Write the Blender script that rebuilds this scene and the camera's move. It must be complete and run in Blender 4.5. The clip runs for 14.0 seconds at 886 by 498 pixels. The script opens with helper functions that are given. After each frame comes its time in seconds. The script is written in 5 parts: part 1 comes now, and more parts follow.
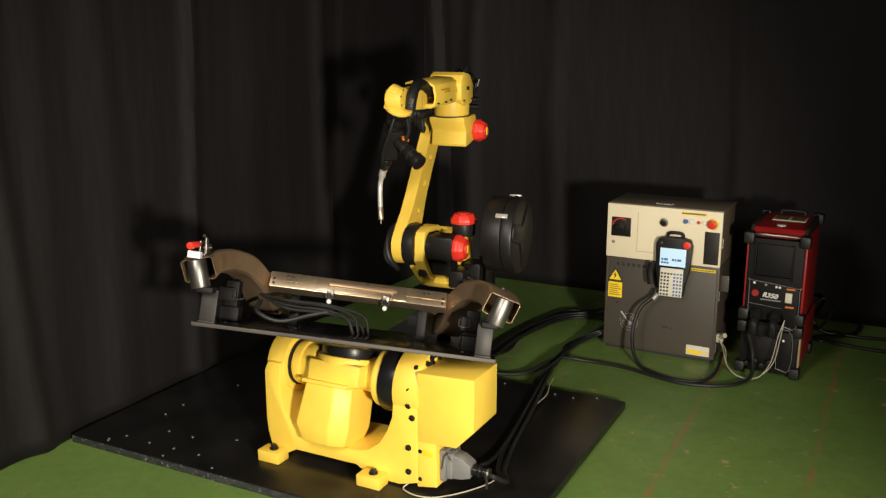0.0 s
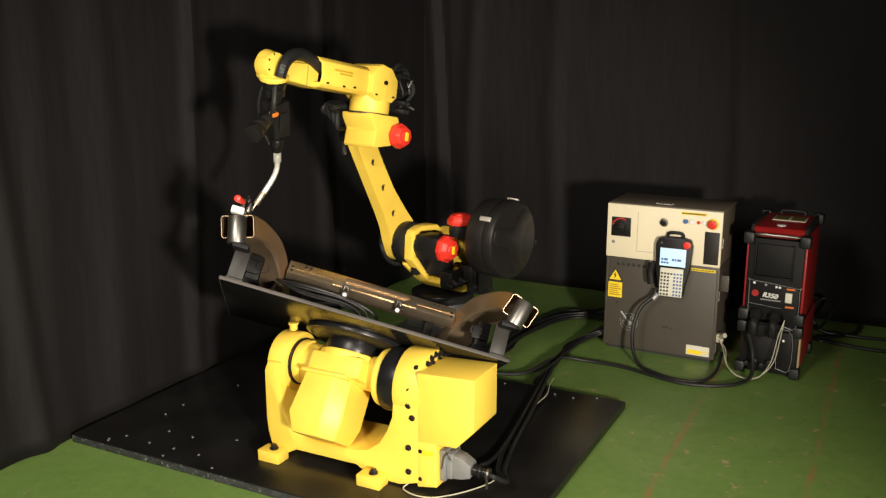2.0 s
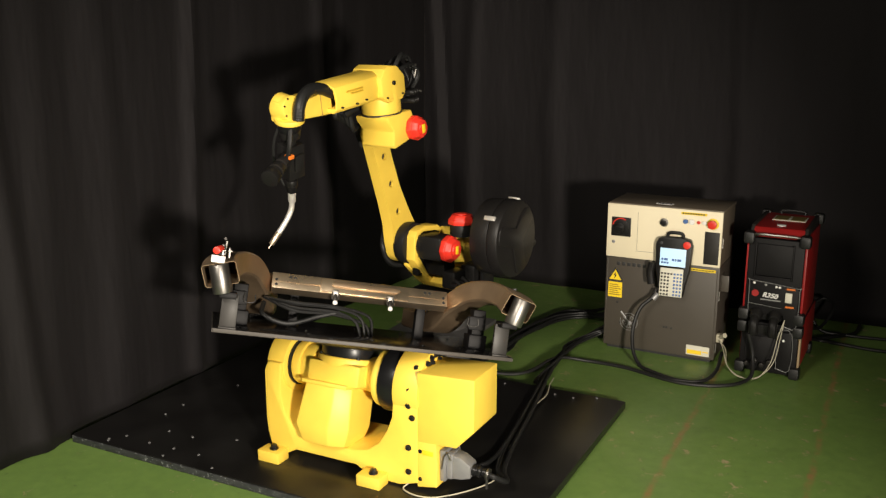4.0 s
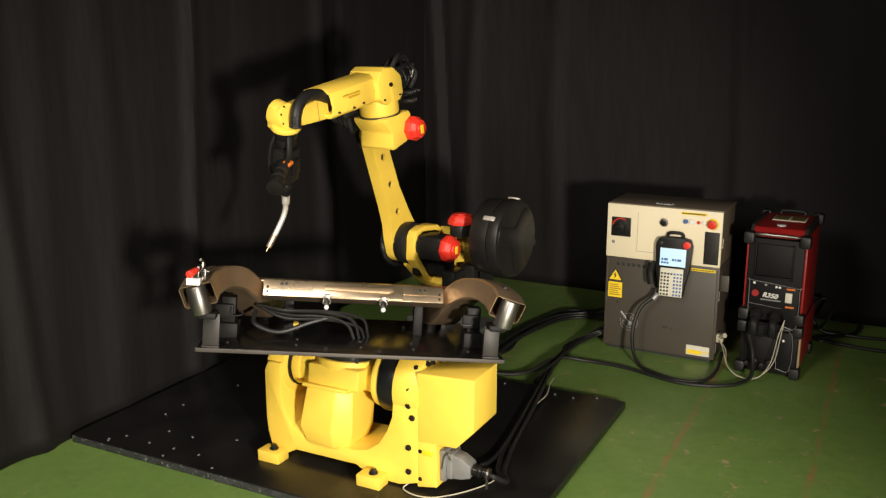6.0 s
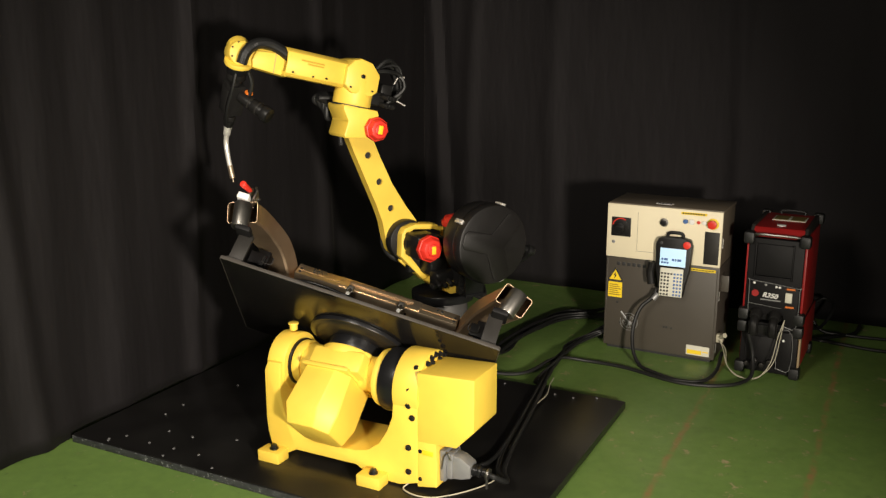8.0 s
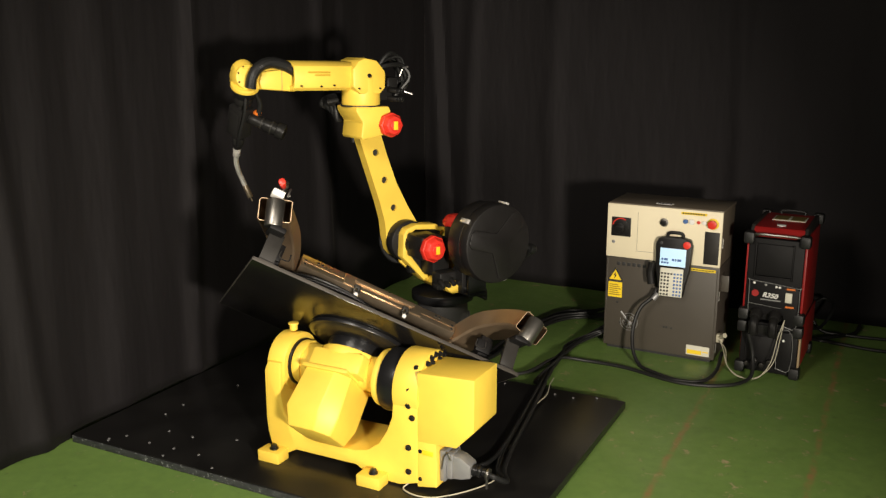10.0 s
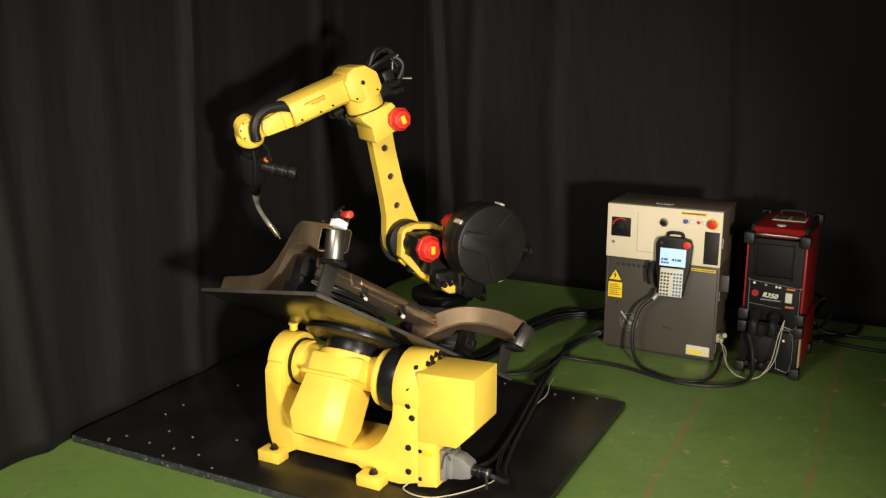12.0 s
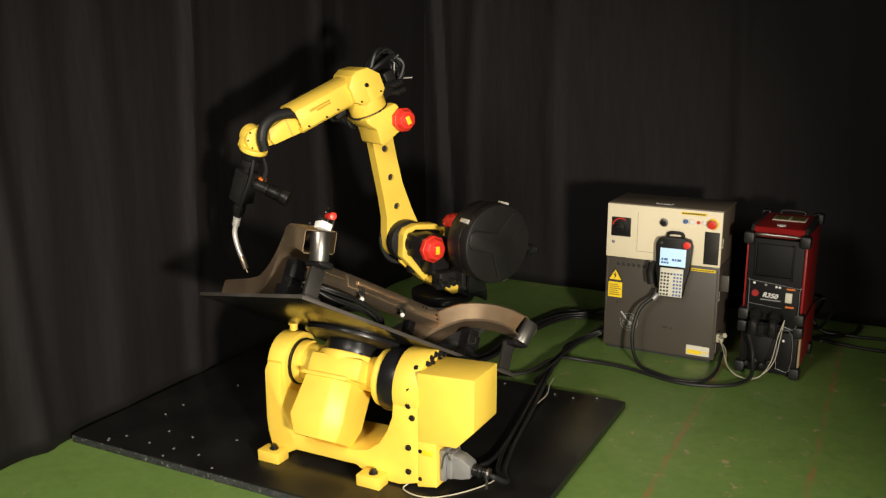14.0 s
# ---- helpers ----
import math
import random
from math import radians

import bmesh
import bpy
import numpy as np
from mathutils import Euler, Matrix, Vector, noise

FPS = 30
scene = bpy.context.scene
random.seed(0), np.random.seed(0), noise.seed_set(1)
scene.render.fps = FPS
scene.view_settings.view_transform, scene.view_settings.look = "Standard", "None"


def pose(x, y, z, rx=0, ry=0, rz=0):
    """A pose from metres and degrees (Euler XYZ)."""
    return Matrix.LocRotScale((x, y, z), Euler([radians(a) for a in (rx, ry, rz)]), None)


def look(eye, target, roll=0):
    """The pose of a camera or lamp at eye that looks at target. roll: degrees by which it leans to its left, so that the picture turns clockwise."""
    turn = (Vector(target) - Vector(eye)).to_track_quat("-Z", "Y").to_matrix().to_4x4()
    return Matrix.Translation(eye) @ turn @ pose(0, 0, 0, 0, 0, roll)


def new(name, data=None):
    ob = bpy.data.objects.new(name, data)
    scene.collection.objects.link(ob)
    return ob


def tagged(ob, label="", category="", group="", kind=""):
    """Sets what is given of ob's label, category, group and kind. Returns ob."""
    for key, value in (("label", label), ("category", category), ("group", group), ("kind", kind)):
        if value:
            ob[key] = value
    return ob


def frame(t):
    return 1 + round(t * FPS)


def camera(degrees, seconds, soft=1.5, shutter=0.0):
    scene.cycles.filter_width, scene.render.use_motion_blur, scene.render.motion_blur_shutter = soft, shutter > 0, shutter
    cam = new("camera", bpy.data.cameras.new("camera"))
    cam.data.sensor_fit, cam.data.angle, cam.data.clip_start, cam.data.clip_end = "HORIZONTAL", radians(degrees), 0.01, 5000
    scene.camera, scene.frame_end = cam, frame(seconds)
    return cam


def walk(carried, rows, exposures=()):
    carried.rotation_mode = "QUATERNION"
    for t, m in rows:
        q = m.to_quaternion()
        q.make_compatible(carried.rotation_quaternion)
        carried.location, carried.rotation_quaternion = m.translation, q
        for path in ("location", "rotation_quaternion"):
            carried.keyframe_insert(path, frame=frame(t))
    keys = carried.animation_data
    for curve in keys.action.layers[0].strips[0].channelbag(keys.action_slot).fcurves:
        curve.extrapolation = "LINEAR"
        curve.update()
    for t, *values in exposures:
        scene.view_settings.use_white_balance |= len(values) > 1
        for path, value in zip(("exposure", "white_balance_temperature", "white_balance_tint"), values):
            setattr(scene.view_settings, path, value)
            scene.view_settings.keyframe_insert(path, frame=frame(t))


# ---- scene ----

# ---------- camera: stands still ----------
EYE = Vector((1.004, -3.828, 1.664))
YAW, TILT = -0.470, -0.231
AIM = EYE + Vector((math.sin(YAW) * math.cos(TILT), math.cos(YAW) * math.cos(TILT), math.sin(TILT)))
cam = camera(52.37, 14.0, soft=1.35)
walk(cam, [(0.0, look(EYE, AIM)), (14.0, look(EYE, AIM))], exposures=[(0.0, -0.22), (0.4, 0.24), (1.5, 0.26), (2.0, 0.05), (3.0, 0.0), (5.5, -0.05), (7.5, -0.10), (14.0, -0.10)])

# ---------- light ----------
world = bpy.data.worlds.new("world")
scene.world = world
world.use_nodes = True
world.node_tree.nodes["Background"].inputs[0].default_value = (0.9, 0.85, 0.8, 1)
world.node_tree.nodes["Background"].inputs[1].default_value = 0.02


def spot_lamp(name, eye, target, watts, size, blend, radius, color):
    data = bpy.data.lights.new(name, "SPOT")
    data.energy, data.spot_size, data.spot_blend, data.shadow_soft_size, data.color = watts, radians(size), blend, radius, color
    ob = new(name, data)
    ob.matrix_world = look(eye, target)
    return ob


spot_lamp("flood_light", (2.35, -3.95, 1.2), (-0.55, -0.75, 0.42), 1160, 58, 0.8, 0.15, (1.0, 0.90, 0.76))
# Area lamp with no known source, added to brighten the west curtain and floor.
fill = bpy.data.lights.new("fill_light", "AREA")
fill.energy, fill.size, fill.color = 105, 1.0, (1.0, 0.91, 0.78)
new("fill_light", fill).matrix_world = look((-0.5, -3.9, 2.6), (-2.0, -1.9, 1.0))


# ---------- materials ----------
def material(name, color, rough=0.5, metal=0.0, vary=0.15, scale=6.0, fine=0.06, bump=0.1, spot=None, spots=0.0, coat=0.0, spec=0.5, per=0.0):
    """Painted or bare surface: broad tone drift, fine grain with relief, and optional worn spots of another colour."""
    m = bpy.data.materials.new(name)
    m.use_nodes = True
    n, link = m.node_tree.nodes, m.node_tree.links
    p = n["Principled BSDF"]
    p.inputs["Metallic"].default_value = metal
    p.inputs["Coat Weight"].default_value = coat
    p.inputs["Specular IOR Level"].default_value = spec
    geo = n.new("ShaderNodeTexCoord")
    broad, grain = n.new("ShaderNodeTexNoise"), n.new("ShaderNodeTexNoise")
    broad.inputs["Scale"].default_value, broad.inputs["Detail"].default_value = scale, 5
    grain.inputs["Scale"].default_value, grain.inputs["Detail"].default_value = 1.0 / fine * 10, 3
    for t in (broad, grain):
        link.new(geo.outputs["Object"], t.inputs["Vector"])
    ramp = n.new("ShaderNodeValToRGB")
    ramp.color_ramp.elements[0].position, ramp.color_ramp.elements[1].position = 0.3, 0.72
    ramp.color_ramp.elements[0].color = (*[c * (1 - vary) for c in color], 1)
    ramp.color_ramp.elements[1].color = (*[min(1, c * (1 + vary)) for c in color], 1)
    link.new(broad.outputs["Fac"], ramp.inputs["Fac"])
    out = ramp.outputs["Color"]
    if spot:
        wear = n.new("ShaderNodeTexNoise")
        wear.inputs["Scale"].default_value, wear.inputs["Detail"].default_value, wear.inputs["Roughness"].default_value = scale * 2.3, 8, 0.7
        link.new(geo.outputs["Object"], wear.inputs["Vector"])
        cut = n.new("ShaderNodeMapRange")
        cut.inputs["From Min"].default_value, cut.inputs["From Max"].default_value = 0.72 - spots, 0.78 - spots
        link.new(wear.outputs["Fac"], cut.inputs["Value"])
        mix = n.new("ShaderNodeMix")
        mix.data_type = "RGBA"
        link.new(cut.outputs["Result"], mix.inputs["Factor"])
        link.new(out, mix.inputs["A"])
        mix.inputs["B"].default_value = (*spot, 1)
        out = mix.outputs["Result"]
    link.new(out, p.inputs["Base Color"])
    rr = n.new("ShaderNodeMapRange")
    rr.inputs["To Min"].default_value, rr.inputs["To Max"].default_value = max(0.04, rough - 0.1), min(1, rough + 0.12)
    link.new(broad.outputs["Fac"], rr.inputs["Value"])
    link.new(rr.outputs["Result"], p.inputs["Roughness"])
    if bump:
        b = n.new("ShaderNodeBump")
        b.inputs["Strength"].default_value, b.inputs["Distance"].default_value = bump, 0.002
        link.new(grain.outputs["Fac"], b.inputs["Height"])
        link.new(b.outputs["Normal"], p.inputs["Normal"])
    return m


YELLOW = material("yellow_paint", (0.85, 0.585, 0.075), 0.48, vary=0.07, bump=0.08, spot=(0.42, 0.27, 0.03), spots=0.012, coat=0.0)
RED = material("red_plastic", (0.72, 0.035, 0.02), 0.4, vary=0.08)
BLACKMETAL = material("black_oxide_steel", (0.010, 0.010, 0.011), 0.3, 0.1, vary=0.3, bump=0.1, spec=0.4)
RUBBER = material("black_rubber", (0.010, 0.010, 0.010), 0.48, vary=0.2, spec=0.4)
PLASTIC = material("black_plastic", (0.012, 0.0115, 0.0112), 0.38, vary=0.2, bump=0.15)
PLASTIC.node_tree.nodes["Principled BSDF"].inputs["Specular IOR Level"].default_value = 0.22
SPOOLBLACK = material("spool_cover_black", (0.011, 0.010, 0.0098), 0.40, vary=0.2, bump=0.25, spec=0.4)
STEEL = material("bare_steel", (0.21, 0.20, 0.185), 0.36, 0.95, vary=0.15, scale=14)
DULLSTEEL = material("dull_steel", (0.024, 0.022, 0.020), 0.45, 0.1, vary=0.25, scale=9, spec=0.3)
BRUSHED = material("machined_strip_steel", (0.74, 0.59, 0.42), 0.29, 0.95, vary=0.12, scale=12, spot=(0.28, 0.19, 0.11), spots=0.03)
PRESSED = material("pressed_frame_steel", (0.45, 0.325, 0.21), 0.41, 0.86, vary=0.16, scale=7, spot=(0.16, 0.12, 0.085), spots=0.05)
TABLEBLACK = material("black_table_plate", (0.008, 0.0072, 0.007), 0.2, 0.0, vary=0.3, scale=5, bump=0.06, spec=0.3)
BASEBLACK = material("black_base_plate", (0.010, 0.0095, 0.009), 0.32, 0.1, vary=0.4, scale=4, bump=0.25, spot=(0.045, 0.038, 0.028), spots=0.05)
EDGEBLACK = material("scuffed_black_edge", (0.04, 0.042, 0.044), 0.5, 0.2, vary=0.3, scale=26, spot=(0.26, 0.27, 0.27), spots=0.15)
EDGELIT = material("lit_plate_edge", (0.062, 0.054, 0.047), 0.55, 0.3, vary=0.25, scale=10)
GREYCAST = material("grey_cast_metal", (0.30, 0.30, 0.30), 0.45, 0.5, vary=0.15, scale=12)
GREYPAINT = material("pedestal_grey_steel", (0.085, 0.083, 0.082), 0.45, 0.3, vary=0.2)
CREAM = material("cream_cabinet_paint", (0.76, 0.68, 0.49), 0.5, vary=0.05, scale=3)
DARKPAINT = material("dark_grey_cabinet_paint", (0.058, 0.049, 0.038), 0.5, vary=0.1, scale=3, bump=0.25)
LIDPAINT = material("cabinet_lid_paint", (0.13, 0.105, 0.075), 0.5, vary=0.08, scale=3)
REDPAINT = material("red_machine_paint", (0.30, 0.010, 0.010), 0.45, vary=0.1)
WHITE = material("white_plastic", (0.78, 0.77, 0.74), 0.45, vary=0.05)
NOZZLE = material("pale_gooseneck_steel", (0.80, 0.77, 0.72), 0.33, 0.55, vary=0.1, scale=20)
COPPER = material("brass_nozzle", (0.52, 0.42, 0.31), 0.38, 0.85, vary=0.2, scale=25)
MATTBLACK = material("matt_black_panel", (0.007, 0.0065, 0.007), 0.55, vary=0.25, bump=0.15, spec=0.2)
SIGNYELLOW = material("warning_yellow", (0.85, 0.60, 0.02), 0.5, vary=0.04)
INK = material("black_print", (0.02, 0.02, 0.02), 0.5, vary=0.05, bump=0)
BLUEKEY = material("blue_keys", (0.05, 0.13, 0.35), 0.5, vary=0.1)
CREAMKEYS = material("keypad_panel", (0.62, 0.60, 0.50), 0.5, vary=0.05)
CABLEWHITE = material("pale_wire", (0.42, 0.39, 0.29), 0.5, vary=0.1)
ORANGE = material("orange_plastic", (0.7, 0.17, 0.02), 0.45)
WALLGREY = material("unseen_dark_wall", (0.16, 0.15, 0.14), 0.8, vary=0.1, scale=2)


def screen_material():
    m = bpy.data.materials.new("lit_screen")
    m.use_nodes = True
    p = m.node_tree.nodes["Principled BSDF"]
    p.inputs["Base Color"].default_value = (0.3, 0.35, 0.4, 1)
    p.inputs["Roughness"].default_value = 0.2
    p.inputs["Emission Color"].default_value = (0.55, 0.85, 1.0, 1)
    p.inputs["Emission Strength"].default_value = 0.75
    return m


SCREEN = screen_material()


def floor_material():
    """Green painted concrete: tone drift, brown worn patches, scratches, and two faded red marking lines along y."""
    m = bpy.data.materials.new("green_floor_paint")
    m.use_nodes = True
    n, link = m.node_tree.nodes, m.node_tree.links
    p = n["Principled BSDF"]
    geo = n.new("ShaderNodeTexCoord")

    def noise_at(scale, detail, rough=0.55, stretch=None):
        t = n.new("ShaderNodeTexNoise")
        t.inputs["Scale"].default_value, t.inputs["Detail"].default_value, t.inputs["Roughness"].default_value = scale, detail, rough
        if stretch:
            mp = n.new("ShaderNodeMapping")
            mp.inputs["Scale"].default_value = stretch
            link.new(geo.outputs["Object"], mp.inputs["Vector"])
            link.new(mp.outputs["Vector"], t.inputs["Vector"])
        else:
            link.new(geo.outputs["Object"], t.inputs["Vector"])
        return t.outputs["Fac"]

    def span(value, lo, hi, a=0.0, b=1.0):
        r = n.new("ShaderNodeMapRange")
        for key, v in (("From Min", lo), ("From Max", hi), ("To Min", a), ("To Max", b)):
            r.inputs[key].default_value = v
        link.new(value, r.inputs["Value"])
        return r.outputs["Result"]

    def calc(op, a, b):
        k = n.new("ShaderNodeMath")
        k.operation = op
        for slot, v in ((0, a), (1, b)):
            if isinstance(v, (int, float)):
                k.inputs[slot].default_value = v
            else:
                link.new(v, k.inputs[slot])
        return k.outputs[0]

    def blend(fac, a, b):
        mix = n.new("ShaderNodeMix")
        mix.data_type = "RGBA"
        link.new(fac, mix.inputs["Factor"])
        for slot, v in (("A", a), ("B", b)):
            if isinstance(v, tuple):
                mix.inputs[slot].default_value = (*v, 1)
            else:
                link.new(v, mix.inputs[slot])
        return mix.outputs["Result"]

    paint = blend(span(noise_at(1.3, 6), 0.3, 0.7), (0.118, 0.205, 0.046), (0.168, 0.268, 0.064))
    paint = blend(span(noise_at(22, 4), 0.35, 0.8, 0, 0.35), paint, (0.07, 0.13, 0.035))
    worn = calc("MULTIPLY", span(noise_at(2.2, 3), 0.45, 0.54), span(noise_at(11, 9, 0.76), 0.585, 0.625))
    paint = blend(worn, paint, (0.36, 0.29, 0.16))
    chips = calc("MULTIPLY", span(noise_at(1.7, 3), 0.45, 0.55), span(noise_at(34, 6, 0.7), 0.655, 0.685))
    paint = blend(chips, paint, (0.42, 0.36, 0.25))
    stains = calc("MULTIPLY", span(noise_at(19, 7, 0.7), 0.62, 0.68), 0.55)
    paint = blend(stains, paint, (0.055, 0.075, 0.03))
    scratch = calc("MULTIPLY", span(noise_at(3, 4), 0.5, 0.6), span(noise_at(5, 6, 0.7, (30, 1.5, 1)), 0.66, 0.72, 0, 0.22))
    paint = blend(scratch, paint, (0.22, 0.19, 0.10))
    xyz = n.new("ShaderNodeSeparateXYZ")
    link.new(geo.outputs["Object"], xyz.inputs[0])
    wobble = span(noise_at(6, 3), 0.2, 0.8, -0.012, 0.012)
    x = calc("ADD", xyz.outputs["X"], wobble)
    rub = span(noise_at(9, 6, 0.7), 0.38, 0.62)
    for at in (0.293, 0.828):
        d = calc("ABSOLUTE", calc("SUBTRACT", x, at), 0.0)
        line = calc("MULTIPLY", calc("MULTIPLY", span(d, 0.005, 0.018, 1, 0), rub), 0.85)
        paint = blend(line, paint, (0.29, 0.155, 0.065))
    # dull grime patches
    grime = calc("MULTIPLY", span(noise_at(4, 5, 0.6), 0.60, 0.78), 0.35)
    paint = blend(grime, paint, (0.075, 0.10, 0.035))
    link.new(paint, p.inputs["Base Color"])
    link.new(span(noise_at(7, 5), 0.2, 0.8, 0.3, 0.55), p.inputs["Roughness"])
    b = n.new("ShaderNodeBump")
    b.inputs["Strength"].default_value, b.inputs["Distance"].default_value = 0.25, 0.002
    link.new(calc("ADD", noise_at(40, 4), calc("MULTIPLY", worn, -0.8)), b.inputs["Height"])
    link.new(b.outputs["Normal"], p.inputs["Normal"])
    return m


def cloth_material():
    m = bpy.data.materials.new("black_curtain_cloth")
    m.use_nodes = True
    n, link = m.node_tree.nodes, m.node_tree.links
    p = n["Principled BSDF"]
    p.inputs["Base Color"].default_value = (0.026, 0.0235, 0.0225, 1)
    p.inputs["Roughness"].default_value = 0.75
    p.inputs["Sheen Weight"].default_value = 0.03
    p.inputs["Specular IOR Level"].default_value = 0.36
    p.inputs["Specular Tint"].default_value = (1, 0.94, 0.98, 1)
    p.inputs["Sheen Roughness"].default_value = 0.4
    p.inputs["Sheen Tint"].default_value = (0.5, 0.45, 0.4, 1)
    geo, t, ramp = n.new("ShaderNodeTexCoord"), n.new("ShaderNodeTexNoise"), n.new("ShaderNodeValToRGB")
    mp = n.new("ShaderNodeMapping")
    mp.inputs["Scale"].default_value = (1, 1, 0.35)
    link.new(geo.outputs["Object"], mp.inputs["Vector"])
    link.new(mp.outputs["Vector"], t.inputs["Vector"])
    t.inputs["Scale"].default_value, t.inputs["Detail"].default_value = 2.5, 6
    ramp.color_ramp.elements[0].color, ramp.color_ramp.elements[1].color = (0.0032, 0.0028, 0.0030, 1), (0.0062, 0.0054, 0.0057, 1)
    link.new(t.outputs["Fac"], ramp.inputs["Fac"])
    link.new(ramp.outputs["Color"], p.inputs["Base Color"])
    weave, b = n.new("ShaderNodeTexNoise"), n.new("ShaderNodeBump")
    weave.inputs["Scale"].default_value = 350
    link.new(geo.outputs["Object"], weave.inputs["Vector"])
    b.inputs["Strength"].default_value, b.inputs["Distance"].default_value = 0.06, 0.001
    link.new(weave.outputs["Fac"], b.inputs["Height"])
    crease, b2, mp2 = n.new("ShaderNodeTexNoise"), n.new("ShaderNodeBump"), n.new("ShaderNodeMapping")
    mp2.inputs["Scale"].default_value, mp2.inputs["Rotation"].default_value = (1.9, 1.9, 0.42), (0.15, 0.1, 0)
    link.new(geo.outputs["Object"], mp2.inputs["Vector"])
    link.new(mp2.outputs["Vector"], crease.inputs["Vector"])
    crease.inputs["Scale"].default_value, crease.inputs["Detail"].default_value = 1.6, 4
    b2.inputs["Strength"].default_value, b2.inputs["Distance"].default_value = 0.35, 0.09
    link.new(crease.outputs["Fac"], b2.inputs["Height"])
    link.new(b.outputs["Normal"], b2.inputs["Normal"])
    link.new(b2.outputs["Normal"], p.inputs["Normal"])
    return m


FLOOR, CLOTH = floor_material(), cloth_material()


# ---------- mesh helpers ----------
def merge(bm, tmp, bev, seg=2):
    if bev > 0:
        sharp = [e for e in tmp.edges if len(e.link_faces) == 2 and e.calc_face_angle(0) > 0.6]
        bmesh.ops.bevel(tmp, geom=sharp, offset=bev, segments=seg, affect="EDGES", profile=0.5, clamp_overlap=True)
    me = bpy.data.meshes.new("tmp")
    tmp.to_mesh(me)
    tmp.free()
    bm.from_mesh(me)
    bpy.data.meshes.remove(me)


def box(bm, x0, x1, y0, y1, z0, z1, bev=0.004, m=None):
    tmp = bmesh.new()
    bmesh.ops.create_cube(tmp, size=1, matrix=Matrix.Translation(((x0 + x1) / 2, (y0 + y1) / 2, (z0 + z1) / 2)) @ Matrix.Diagonal((x1 - x0, y1 - y0, z1 - z0, 1)))
    if m:
        tmp.transform(m)
    merge(bm, tmp, bev)
    return bm


def cyl(bm, p0, p1, r0, r1=None, seg=32, bev=0.0):
    tmp = bmesh.new()
    p0, p1 = Vector(p0), Vector(p1)
    d = p1 - p0
    m = Matrix.Translation((p0 + p1) / 2) @ d.to_track_quat("Z", "Y").to_matrix().to_4x4()
    bmesh.ops.create_cone(tmp, cap_ends=True, segments=seg, radius1=r0, radius2=r0 if r1 is None else r1, depth=d.length, matrix=m)
    merge(bm, tmp, bev)
    return bm


def lift(p, axis, a):
    u, v = p
    return {"x": (a, u, v), "y": (u, a, v), "z": (u, v, a)}[axis]


def prism(bm, pts, axis, a0, a1, bev=0.004, holes=(), m=None):
    """A flat outline, with round holes (u, v, r), given thickness along one axis."""
    tmp = bmesh.new()
    loops = [list(pts)] + [[(u + r * math.cos(k * math.tau / 16), v + r * math.sin(k * math.tau / 16)) for k in range(16)] for u, v, r in holes]
    rings = []
    for a in (a0, a1):
        edges, ring = [], []
        for lp in loops:
            vs = [tmp.verts.new(lift(p, axis, a)) for p in lp]
            es = [tmp.edges.new((vs[i], vs[(i + 1) % len(vs)])) for i in range(len(vs))]
            edges += es
            ring.append(vs)
        if holes:
            bmesh.ops.triangle_fill(tmp, edges=edges, use_beauty=True, use_dissolve=False)
        else:
            tmp.faces.new(ring[0])
        rings.append(ring)
    for r0, r1 in zip(*rings):
        k = len(r0)
        for i in range(k):
            tmp.faces.new((r0[i], r0[(i + 1) % k], r1[(i + 1) % k], r1[i]))
    bmesh.ops.recalc_face_normals(tmp, faces=tmp.faces)
    if m:
        tmp.transform(m)
    merge(bm, tmp, 0 if holes else bev)
    return bm


def arc(cx, cy, r, a0, a1, k=12):
    return [(cx + r * math.cos(radians(a0 + (a1 - a0) * i / k)), cy + r * math.sin(radians(a0 + (a1 - a0) * i / k))) for i in range(k + 1)]


def smooth_path(pts, k=6):
    pts = [Vector(p) for p in pts]
    if len(pts) < 3:
        return pts
    ext = [pts[0] * 2 - pts[1]] + pts + [pts[-1] * 2 - pts[-2]]
    out = []
    for i in range(1, len(ext) - 2):
        a, b, c, d = ext[i - 1:i + 3]
        for s in range(k):
            t = s / k
            out.append(0.5 * (2 * b + (c - a) * t + (2 * a - 5 * b + 4 * c - d) * t * t + (3 * b - a - 3 * c + d) * t ** 3))
    return out + [pts[-1]]


def tube(bm, pts, r, seg=10, k=6, rings=0.0):
    """A round hose along a smooth path; rings: depth of its corrugation."""
    path = smooth_path(pts, k)
    loops, side = [], None
    for i, p in enumerate(path):
        d = (path[min(i + 1, len(path) - 1)] - path[max(i - 1, 0)]).normalized()
        if side is None:
            side = d.orthogonal().normalized()
        side = (side - d * side.dot(d)).normalized()
        up = d.cross(side)
        rr = r * (1 + (rings if i % 2 else -rings))
        loops.append([bm.verts.new(p + rr * (math.cos(a * math.tau / seg) * side + math.sin(a * math.tau / seg) * up)) for a in range(seg)])
    for l0, l1 in zip(loops, loops[1:]):
        for i in range(seg):
            bm.faces.new((l0[i], l0[(i + 1) % seg], l1[(i + 1) % seg], l1[i]))
    bm.faces.new(loops[0][::-1]), bm.faces.new(loops[-1])
    return bm


